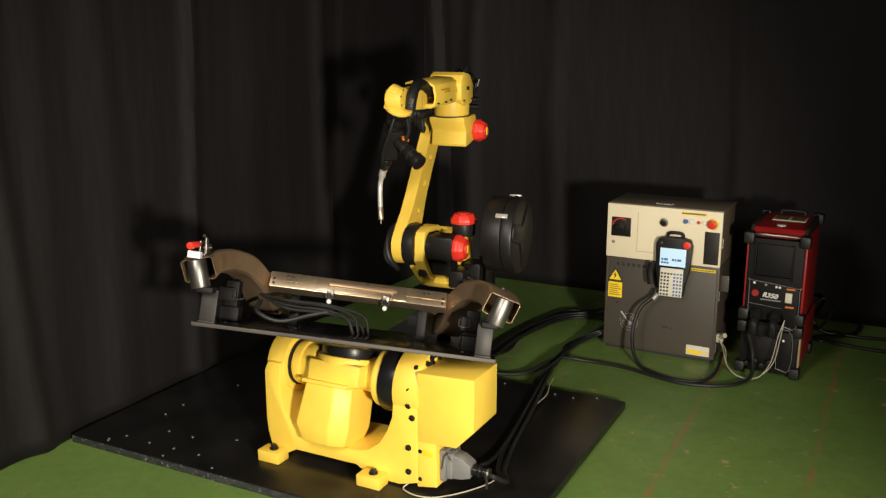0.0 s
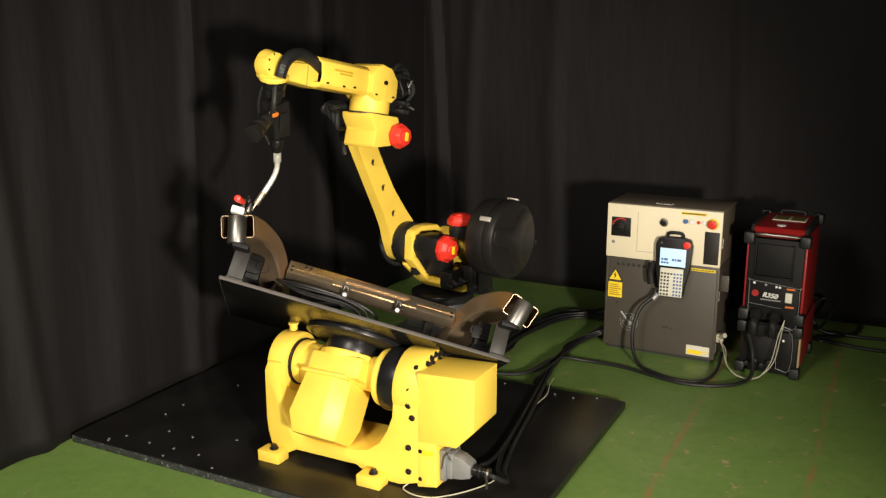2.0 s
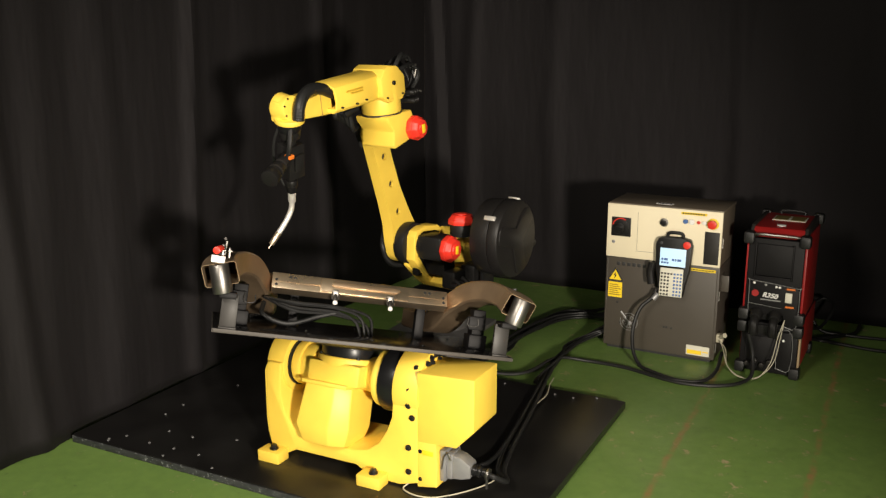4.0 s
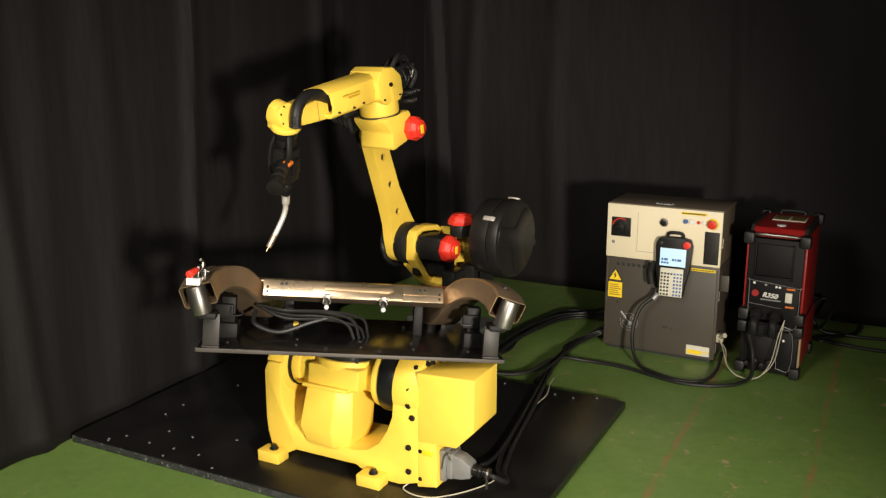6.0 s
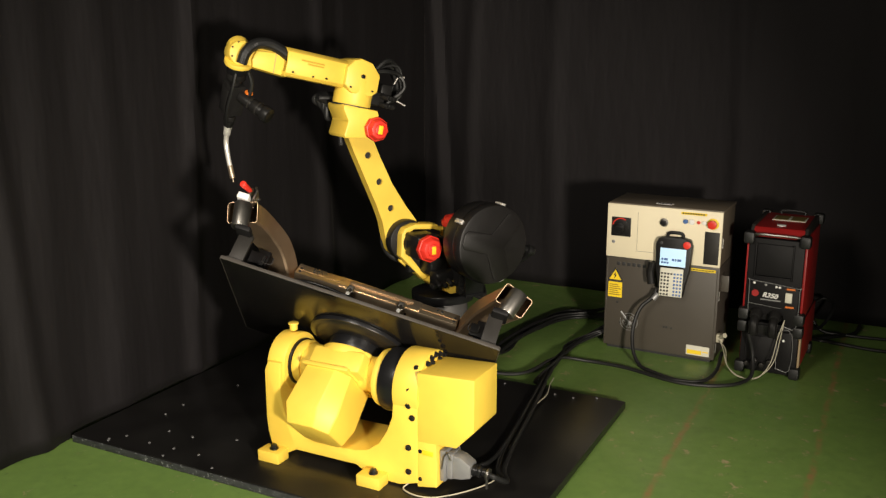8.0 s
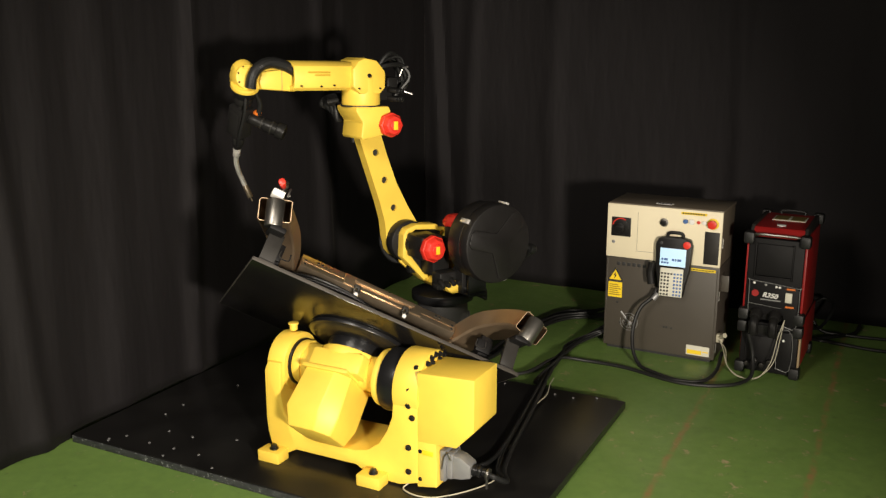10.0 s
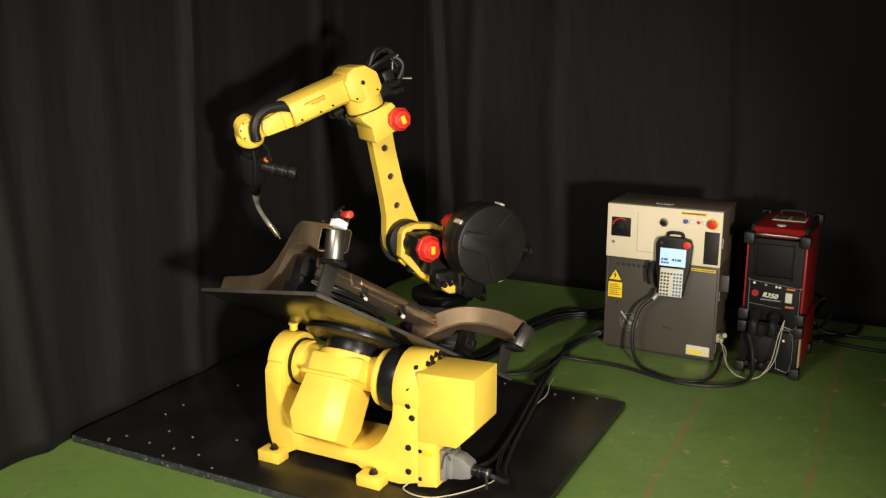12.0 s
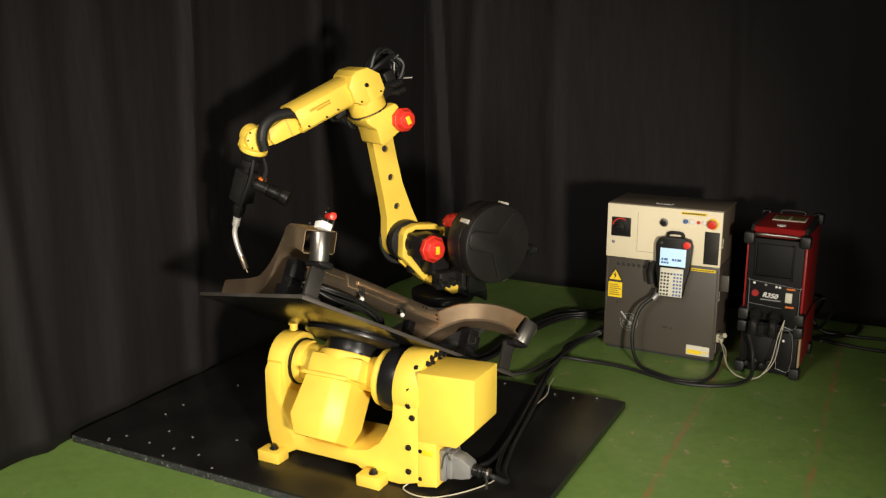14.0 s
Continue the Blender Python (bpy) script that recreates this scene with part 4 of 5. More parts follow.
box(bm, 0.0, CW, 0.005, CD + 0.003, CH - 0.010, CH + 0.004, 0.003)
part("lid", bm, LIDPAINT, cabinet)
bm = B()
box(bm, 0.02, CW - 0.02, 0.01, CD - 0.01, 0.0, 0.015, 0)
part("plinth", bm, INK, cabinet)
bm = B()
box(bm, 0.006, 0.012, -0.004, 0.004, 0.03, 0.50, 0.001)
part("door_edge", bm, DARKPAINT, cabinet)
bm = B()
box(bm, CW - 0.012, CW - 0.006, -0.004, 0.004, 0.03, 0.50, 0.001)
part("door_edge", bm, DARKPAINT, cabinet)
F = -0.012
bm = B()
box(bm, 0.025, 0.130, F - 0.006, F + 0.001, 0.632, 0.735, 0.003)
plate = part("switch_plate", bm, PLASTIC, panel)
bm = B()
cyl(bm, (0.078, F - 0.006, 0.683), (0.078, F - 0.012, 0.683), 0.042, seg=36, bev=0.002)
cyl(bm, (0.078, F - 0.012, 0.683), (0.078, F - 0.030, 0.683), 0.024, seg=28, bev=0.003)
box(bm, 0.054, 0.102, F - 0.036, F - 0.026, 0.675, 0.691, 0.003)
part("main_switch", bm, PLASTIC, plate)
bm = B()
tube(bm, [(0.078 + 0.046 * math.cos(radians(a)), F - 0.0065, 0.683 + 0.046 * math.sin(radians(a))) for a in range(60, 171, 22)], 0.003, 6, 3)
part("switch_mark", bm, RED, plate)
bm = B()
cyl(bm, (0.04, F, 0.60), (0.04, F - 0.008, 0.60), 0.009, seg=18, bev=0.001)
part("door_lock", bm, GREYCAST, panel)
for x0, x1, z0, z1 in ((0.165, 0.1665, 0.56, 0.77), (0.165, 0.26, 0.559, 0.5605)):
    bm = B()
    box(bm, x0, x1, F - 0.0005, F + 0.001, z0, z1, 0)
    part("panel_gap", bm, LIDPAINT, panel)
bm = B()
cyl(bm, (0.305, F, 0.728), (0.305, F - 0.010, 0.728), 0.022, seg=28, bev=0.002)
key = part("mode_switch", bm, STEEL, panel, "round key switch")
bm = B()
cyl(bm, (0.305, F - 0.008, 0.728), (0.305, F - 0.026, 0.728), 0.015, seg=20, bev=0.002)
part("switch_knob", bm, PLASTIC, key)
for x, mat, r in ((0.415, BLUEKEY, 0.012), (0.447, WHITE, 0.0145), (0.482, RED, 0.0085), (0.510, WHITE, 0.0105)):
    bm = B()
    cyl(bm, (x, F, 0.744), (x, F - 0.012, 0.744), r, seg=22, bev=0.002)
    part("panel_button", bm, mat, panel)
bm = B()
cyl(bm, (0.553, F, 0.742), (0.553, F - 0.004, 0.742), 0.029, seg=30, bev=0.001)
stop_ring = part("stop_collar", bm, SIGNYELLOW, panel, "yellow emergency stop collar")
bm = B()
cyl(bm, (0.553, F - 0.004, 0.742), (0.553, F - 0.032, 0.742), 0.020, 0.023, 30, 0.004)
part("emergency_stop", bm, RED, stop_ring, "red mushroom stop button")
bm = B()
box(bm, 0.39, 0.52, F - 0.0015, F + 0.001, 0.779, 0.792, 0)
nm = part("name_strip", bm, SIGNYELLOW, panel, "yellow name strip with unreadable lettering")
bm = B()
for k in range(9):
    box(bm, 0.396 + 0.013 * k, 0.405 + 0.013 * k, F - 0.0025, F - 0.0012, 0.782, 0.789, 0)
part("print_bars", bm, INK, nm)
bm = B()
box(bm, 0.515, 0.590, F - 0.003, F + 0.001, 0.530, 0.700, 0.002)
part("notes_pocket", bm, DULLSTEEL, panel, "dark grey document pocket")
bm = B()
prism(bm, [(0.012, 0.382), (0.098, 0.382), (0.055, 0.455)], "y", -0.004, 0.001, 0.0)
sign = part("warning_triangle", bm, INK, cabinet, "yellow high voltage warning triangle with black bolt")
bm = B()
prism(bm, [(0.022, 0.388), (0.088, 0.388), (0.055, 0.444)], "y", -0.0052, -0.0035, 0.0)
part("triangle_field", bm, SIGNYELLOW, sign)
bm = B()
prism(bm, [(0.058, 0.432), (0.046, 0.412), (0.054, 0.412), (0.049, 0.392), (0.064, 0.416), (0.055, 0.416)], "y", -0.0064, -0.0048, 0.0)
part("bolt_mark", bm, INK, sign)
bm = B()
box(bm, 0.018, 0.094, -0.003, 0.001, 0.290, 0.374, 0)
sticker = part("warning_sticker", bm, SIGNYELLOW, cabinet, "yellow warning sticker with unreadable print")
bm = B()
for k in range(6):
    box(bm, 0.024, 0.088 - 0.008 * (k % 3), -0.0042, -0.0028, 0.302 + 0.011 * k, 0.307 + 0.011 * k, 0)
part("print_bars", bm, material("sticker_print", (0.30, 0.2, 0.02), 0.5), sticker)
bm = B()
box(bm, 0.44, 0.58, -0.003, 0.001, 0.486, 0.500, 0)
label2 = part("caution_strip", bm, SIGNYELLOW, cabinet, "yellow caution strip with unreadable print")
bm = B()
for k in range(8):
    box(bm, 0.447 + 0.016 * k, 0.459 + 0.016 * k, -0.0042, -0.0028, 0.4905, 0.4955, 0)
part("print_bars", bm, INK, label2)
bm = B()
box(bm, 0.455, 0.575, -0.003, 0.001, 0.030, 0.082, 0)
rating = part("rating_plate", bm, CREAMKEYS, cabinet, "pale rating plate with unreadable print")
bm = B()
box(bm, 0.460, 0.535, -0.0042, -0.0028, 0.036, 0.058, 0)
box(bm, 0.540, 0.570, -0.0042, -0.0028, 0.050, 0.056, 0)
part("print_bars", bm, SIGNYELLOW, rating)
bm = B()
for k in range(10):
    a, r = radians(k * 36), 0.036
    cyl(bm, (0.14 + 0.018 * math.cos(a), -0.001, 0.16 + 0.018 * math.sin(a)), (0.14 + r * math.cos(a), -0.001, 0.16 + r * math.sin(a)), 0.002, seg=6)
for r in (0.034, 0.048):
    tube(bm, [(0.14 + r * math.cos(radians(a)), -0.001, 0.16 + r * math.sin(radians(a))) for a in range(-200, 121, 20)], 0.0017, 6, 2)
cyl(bm, (0.145, -0.006, 0.155), (0.095, -0.006, 0.215), 0.005, seg=10)
cyl(bm, (0.145, 0.0, 0.155), (0.145, -0.009, 0.155), 0.011, seg=16, bev=0.001)
part("door_handle", bm, GREYCAST, cabinet, "worn grey rotary door handle on a scratched ring")
for x, z in ((0.07, 0.262), (0.33, 0.16), (0.345, 0.16), (0.37, 0.158), (0.09, 0.15)):
    bm = B()
    cyl(bm, (x, 0.0, z), (x, -0.002, z), 0.006, seg=12)
    part("door_screw", bm, INK, cabinet)
for k in range(7):
    bm = B()
    box(bm, 0.06 + 0.028 * k, 0.078 + 0.028 * k, -0.0015, 0.001, 0.470, 0.488, 0.0005)
    part("vent_slot", bm, INK, cabinet)
bm = B()
box(bm, CW, CW + 0.004, 0.05, 0.115, 0.37, 0.47, 0.001)
box(bm, CW, CW + 0.040, 0.05, 0.056, 0.38, 0.465, 0.002)
part("side_bracket", bm, DARKPAINT, cabinet)
for z in (0.62, 0.34, 0.06):
    bm = B()
    cyl(bm, (CW + 0.004, 0.004, z), (CW + 0.004, 0.004, z + 0.05), 0.005, seg=10)
    part("hinge", bm, STEEL, cabinet)
bm = B()
box(bm, CW, CW + 0.035, 0.02, 0.06, 0.11, 0.155, 0.004)
cyl(bm, (CW + 0.02, 0.03, 0.14), (CW + 0.05, -0.01, 0.165), 0.012, seg=14)
part("cable_clamp", bm, CABLEWHITE, cabinet, "pale cable connector")
bm = B()
box(bm, 0.235, 0.325, 0.06, 0.10, CH + 0.0035, CH + 0.0055, 0)
lidlabel = part("lid_label", bm, WHITE, cabinet, "white sticker with black marks")
bm = B()
for k in range(4):
    box(bm, 0.245 + 0.02 * k, 0.258 + 0.02 * k, 0.067, 0.093, CH + 0.005, CH + 0.0062, 0)
part("print_bars", bm, INK, lidlabel)

# teach pendant hanging on the cabinet front
pendant = thing("teach_pendant", "dark handheld teach pendant with lit screen hung on the cabinet", "teach pendant", pose(-0.352, 0.797, 0, 0, 0, -1.1) @ pose(0.372, -0.058, 0.505, -4, 0, 1.5) @ Matrix.Scale(0.89, 4))
bm = B()
prism(bm, [(-0.098, -0.01), (-0.078, -0.10), (-0.068, -0.175), (0.068, -0.175), (0.078, -0.10), (0.098, -0.01), (0.105, 0.13), (0.092, 0.168), (0.05, 0.178), (-0.05, 0.178), (-0.092, 0.168), (-0.105, 0.13)], "y", -0.012, 0.045, 0.010)
part("shell", bm, PLASTIC, pendant)
bm = B()
tube(bm, [(-0.045, 0.02, 0.17), (-0.035, 0.02, 0.198), (0.035, 0.02, 0.198), (0.045, 0.02, 0.17)], 0.010, 10, 4)
part("carry_grip", bm, PLASTIC, pendant)
bm = B()
box(bm, -0.074, 0.074, -0.0155, -0.010, 0.008, 0.112, 0.001)
screen = part("screen", bm, SCREEN, pendant, "glowing pale blue screen")
bm = B()
for k, (a, b) in enumerate(((-0.064, -0.054), (-0.049, -0.028), (-0.004, 0.008), (0.013, 0.022), (0.027, 0.05))):
    box(bm, a, b, -0.0168, -0.0152, 0.040, 0.053, 0)
for a, b in ((-0.064, -0.052), (-0.048, -0.036), (-0.032, -0.022)):
    box(bm, a, b, -0.0168, -0.0152, 0.022, 0.033, 0)
part("screen_text", bm, BLUEKEY, screen)
bm = B()
box(bm, -0.066, 0.066, -0.0158, -0.010, -0.170, -0.004, 0.001)
keypad = part("keypad", bm, CREAMKEYS, pendant, "pale keypad with small keys")
keyshape = B()
box(keyshape, -0.0055, 0.0055, -0.003, 0.0, -0.0055, 0.0055, 0.001)
first = None
for r in range(7):
    for c in range(7):
        if c == 3 and r > 0:
            continue
        x, z = -0.055 + 0.0183 * c, -0.036 - 0.0205 * r
        if first is None:
            first = part("key", keyshape, PLASTIC, keypad, at=Matrix.Translation((x, -0.0156, z)))
            second = first.data.copy()
            second.materials[0] = BLUEKEY
        else:
            o = bpy.data.objects.new("key", second if c > 3 else first.data)
            scene.collection.objects.link(o)
            o.parent = keypad
            o.matrix_basis = Matrix.Translation((x, -0.0156, z))
bm = B()
cyl(bm, (0.078, -0.010, 0.14), (0.078, -0.032, 0.14), 0.020, 0.022, 28, 0.004)
part("emergency_stop", bm, RED, pendant, "red mushroom stop button")
bm = B()
cyl(bm, (-0.072, -0.010, 0.14), (-0.072, -0.018, 0.14), 0.010, seg=18, bev=0.002)
part("enable_switch", bm, INK, pendant)
bm = B()
tube(bm, [(-0.118, 0.0, 0.02), (-0.128, 0.0, -0.04), (-0.118, 0.0, -0.11)], 0.022, 12)
part("side_grip", bm, PLASTIC, pendant, "black hand strap")
bm = B()
cyl(bm, (-0.075, 0.005, -0.165), (-0.098, -0.012, -0.200), 0.015, 0.017, 16, 0.002)
part("cable_collar", bm, GREYCAST, pendant, "grey cable collar")
bm = B()
box(bm, -0.06, 0.06, 0.045, 0.062, -0.05, 0.10, 0.003)
part("hook", bm, PLASTIC, pendant)

# ---------- welding power source ----------
source = thing("welding_power_source", "red and black welding power source stacked on a cooler", "welding machine", pose(0.373, 0.727, 0, 0, 0, -2.0))
SW, SD = 0.285, 0.50
bm = B()
box(bm, 0.012, SW - 0.012, 0.02, SD, 0.285, 0.70, 0.006)
part("core_body", bm, MATTBLACK, source)
for x0, x1 in ((0.0, 0.014), (SW - 0.014, SW)):
    bm = B()
    box(bm, x0, x1, 0.035, SD - 0.03, 0.29, 0.715, 0.004)
    part("side_panel", bm, REDPAINT, source, "red side panel")
bm = B()
prism(bm, [(0.03, 0.705), (0.07, 0.748), (SD - 0.03, 0.752), (SD, 0.71)], "x", 0.02, SW - 0.02, 0.006)
top = part("top_cover", bm, REDPAINT, source, "red top cover")
for x0, x1 in ((0.008, 0.026), (SW - 0.026, SW - 0.008)):
    bm = B()
    prism(bm, [(0.03, 0.70), (0.075, 0.757), (SD - 0.03, 0.760), (SD, 0.70)], "x", x0, x1, 0.004)
    part("top_rail", bm, DULLSTEEL, top, "dull grey edge rail")
bm = B()
box(bm, 0.075, 0.235, 0.26, 0.39, 0.7505, 0.754, 0.001)
lid_label = part("top_label", bm, CREAMKEYS, top, "framed label with unreadable print")
bm = B()
box(bm, 0.082, 0.148, 0.27, 0.38, 0.7535, 0.7555, 0)
box(bm, 0.162, 0.228, 0.27, 0.38, 0.7535, 0.7555, 0)
part("label_field", bm, material("olive_label", (0.16, 0.12, 0.03), 0.5), lid_label)
bm = B()
cyl(bm, (0.14, 0.13, 0.7500), (0.14, 0.13, 0.7545), 0.022, seg=24)
part("badge", bm, WHITE, top)
bm = B()
tube(bm, [(0.09, SD - 0.04, 0.745), (0.095, SD - 0.035, 0.766), (0.20, SD - 0.035, 0.766), (0.205, SD - 0.04, 0.745)], 0.010, 10, 4)
part("rear_handle", bm, PLASTIC, source)
for x in (0.012, SW - 0.012):
    for y, z in ((0.03, 0.70), (SD - 0.01, 0.735), (0.03, 0.31), (0.03, 0.245), (0.03, 0.03), (SD - 0.02, 0.03)):
        bm = B()
        box(bm, x - 0.026, x + 0.026, y - 0.035, y + 0.03, z - 0.03, z + 0.03, 0.012)
        part("corner_bumper", bm, RUBBER, source)
bm = B()
tube(bm, [(0.05, 0.02, 0.715), (0.055, -0.01, 0.725), (0.23, -0.01, 0.725), (0.235, 0.02, 0.715)], 0.007, 8, 4)
part("front_handle", bm, STEEL, source, "steel front handle")
bm = B()
box(bm, 0.055, 0.225, 0.008, 0.022, 0.515, 0.675, 0.004)
part("display_window", bm, MATTBLACK, source, "dark inset window panel")
bm = B()
for x in (0.05, 0.225):
    box(bm, x - 0.003, x + 0.003, 0.004, 0.022, 0.50, 0.68, 0.001)
box(bm, 0.05, 0.225, 0.004, 0.022, 0.508, 0.513, 0.001)
part("window_frame", bm, MATTBLACK, source)
bm = B()
prism(bm, [(0.035, 0.325), (0.20, 0.325), (0.205, 0.27), (0.262, 0.27), (0.268, 0.46), (0.26, 0.468), (0.042, 0.49), (0.033, 0.48)], "y", 0.0, 0.022, 0.003)
face = part("control_face", bm, MATTBLACK, source, "black control face with white outline")
bm = B()
tube(bm, [(0.033, -0.001, 0.33), (0.033, -0.001, 0.482), (0.042, -0.001, 0.490), (0.26, -0.001, 0.470), (0.269, -0.001, 0.46), (0.264, -0.001, 0.272), (0.205, -0.001, 0.272)], 0.0016, 6, 3)
tube(bm, [(0.035, -0.001, 0.372), (0.19, -0.001, 0.360)], 0.0013, 6, 2)
part("outline", bm, GREYCAST, face)
txt = bpy.data.curves.new("model_text", "FONT")
txt.body, txt.size, txt.extrude, txt.shear = "R350", 0.034, 0.0006, 0.25
txt.offset = 0.0009
tx = new("model_text", txt)
tx.parent = face
tx.matrix_basis = pose(0.096, -0.0012, 0.412, 90, 4.5, 0)
dep = bpy.context.evaluated_depsgraph_get()
me_txt = bpy.data.meshes.new_from_object(tx.evaluated_get(dep))
bpy.data.objects.remove(tx)
me_txt.materials.clear()
me_txt.materials.append(WHITE)
tx = new("model_text", me_txt)
tx.parent = face
tx.matrix_basis = pose(0.096, -0.0012, 0.412, 90, 4.5, 0)
bm = B()
box(bm, 0.088, 0.185, -0.0015, 0.001, 0.394, 0.400, 0)
part("print_bars", bm, GREYCAST, face)
bm = B()
cyl(bm, (0.062, 0.0, 0.425), (0.062, -0.002, 0.425), 0.017, seg=20)
part("badge", bm, REDPAINT, face)
bm = B()
box(bm, 0.205, 0.237, -0.010, 0.001, 0.395, 0.445, 0.003)
part("switch", bm, CREAMKEYS, face)
for x, z in ((0.055, 0.478), (0.110, 0.474), (0.160, 0.468), (0.176, 0.467)):
    bm = B()
    cyl(bm, (x, 0.0, z), (x, -0.006, z), 0.006, seg=14, bev=0.001)
    part("indicator", bm, WHITE if x != 0.11 else GREYCAST, face)
for z in (0.463, 0.372):
    bm = B()
    box(bm, 0.208, 0.248, -0.0015, 0.001, z - 0.004, z + 0.004, 0)
    part("print_bars", bm, ORANGE, face)
for x in (0.075, 0.165):
    bm = B()
    cyl(bm, (x, 0.01, 0.325), (x, -0.03, 0.305), 0.032, 0.026, 24, 0.004)
    tube(bm, [(x, -0.02, 0.31), (x, -0.05, 0.285), (x, -0.055, 0.25), (x, -0.05, 0.23)], 0.022, 12)
    part("output_plug", bm, PLASTIC, source, "thick black output cable plug")
# cooler under it
cool = B()
box(cool, 0.006, SW - 0.006, 0.02, SD + 0.10, 0.012, 0.272, 0.006)
part("cooler_body", cool, MATTBLACK, source)
for x0, x1 in ((0.0, 0.010), (SW - 0.010, SW)):
    bm = B()
    box(bm, x0, x1, 0.05, SD + 0.09, 0.03, 0.265, 0.004)
    part("side_panel", bm, REDPAINT, source, "red side panel")
bm = B()
box(bm, SW - 0.004, SW + 0.006, 0.03, 0.07, 0.05, 0.24, 0.003)
part("front_trim", bm, material("tan_trim", (0.33, 0.24, 0.14), 0.5), source)
bm = B()
box(bm, 0.185, 0.255, -0.004, 0.022, 0.045, 0.24, 0.005)
tank = part("cooler_panel", bm, MATTBLACK, source, "black filler panel with light outline")
bm = B()
tube(bm, [(0.188, -0.005, 0.05), (0.188, -0.005, 0.236), (0.252, -0.005, 0.236), (0.252, -0.005, 0.05), (0.188, -0.005, 0.05)], 0.0014, 6, 3)
part("outline", bm, GREYCAST, tank)
bm = B()
cyl(bm, (0.215, -0.004, 0.20), (0.215, -0.010, 0.20), 0.006, seg=14)
part("indicator", bm, WHITE, tank)
bm = B()
box(bm, 0.03, 0.175, 0.010, 0.022, 0.215, 0.26, 0.003)
strip2 = part("fuse_panel", bm, PLASTIC, source)
bm = B()
box(bm, 0.135, 0.165, 0.004, 0.012, 0.225, 0.245, 0.002)
part("rocker", bm, WHITE, strip2)
bm = B()
box(bm, 0.03, 0.175, 0.012, 0.022, 0.03, 0.20, 0.003)
part("grille_recess", bm, MATTBLACK, source)
for k in range(4):
    bm = B()
    cyl(bm, (0.05 + 0.035 * k, 0.014, 0.055 + 0.02 * (k % 2)), (0.05 + 0.035 * k, -0.014, 0.055 + 0.02 * (k % 2)), 0.013, seg=16, bev=0.002)
    part("hose_coupling", bm, DULLSTEEL, source)

# ---------- cables on the floor ----------
def cable(name, pts, r, mat, label):
    return solid(name, tube(B(), pts, r, 10, 7), mat, label, "cable", "floor cables")


cable("robot_cable", [(-0.30, 1.02, 0.13), (-0.42, 1.12, 0.09), (-0.55, 1.24, 0.03), (-0.69, 1.20, 0.02), (-0.76, 0.93, 0.02), (-0.80, 0.62, 0.02), (-0.79, 0.30, 0.03), (-0.80, 0.10, 0.06)], 0.0105, RUBBER, "thick black robot cable running across the green floor")
cable("robot_cable", [(-0.30, 1.05, 0.16), (-0.44, 1.18, 0.10), (-0.58, 1.30, 0.03), (-0.73, 1.25, 0.02), (-0.81, 0.95, 0.02), (-0.85, 0.62, 0.02), (-0.84, 0.3, 0.03), (-0.88, 0.10, 0.06)], 0.0095, RUBBER, "thick black robot cable running across the green floor")
cable("motor_cable", [(-0.30, 0.94, 0.12), (-0.40, 0.93, 0.06), (-0.47, 0.76, 0.02), (-0.475, 0.42, 0.02), (-0.43, 0.12, 0.028), (-0.39, -0.02, 0.055), (-0.33, -0.34, 0.053), (-0.27, -0.69, 0.053), (-0.22, -0.90, 0.055), (-0.150, -1.04, 0.085), (-0.170, -1.105, 0.125), (-0.194, -1.107, 0.133)], 0.010, RUBBER, "black motor cable from the cabinet to the positioner")
cable("motor_cable", [(-0.30, 0.90, 0.10), (-0.42, 0.86, 0.04), (-0.49, 0.70, 0.016), (-0.50, 0.42, 0.016), (-0.45, 0.13, 0.025), (-0.41, -0.02, 0.052), (-0.36, -0.34, 0.050), (-0.31, -0.66, 0.050), (-0.30, -0.86, 0.050), (-0.36, -0.95, 0.050)], 0.009, RUBBER, "black motor cable from the cabinet to the positioner")
cable("welding_cable", [(-0.85, 0.04, 0.06), (-0.69, 0.11, 0.016), (-0.56, 0.19, 0.016), (-0.48, 0.40, 0.036), (-0.34, 0.49, 0.014), (-0.13, 0.48, 0.014), (0.15, 0.40, 0.014), (0.36, 0.46, 0.014), (0.46, 0.58, 0.03), (0.455, 0.665, 0.12), (0.428, 0.66, 0.23)], 0.0092, RUBBER, "long black welding cable looping over the floor")
cable("pendant_cable", [(-0.060, 0.738, 0.375), (-0.075, 0.715, 0.335), (-0.125, 0.68, 0.28), (-0.148, 0.645, 0.18), (-0.13, 0.59, 0.08), (-0.08, 0.54, 0.02), (-0.02, 0.50, 0.013), (0.13, 0.43, 0.013), (0.25, 0.47, 0.013), (0.29, 0.62, 0.02), (0.285, 0.80, 0.06)], 0.0095, RUBBER, "black teach pendant cable hanging to the floor")
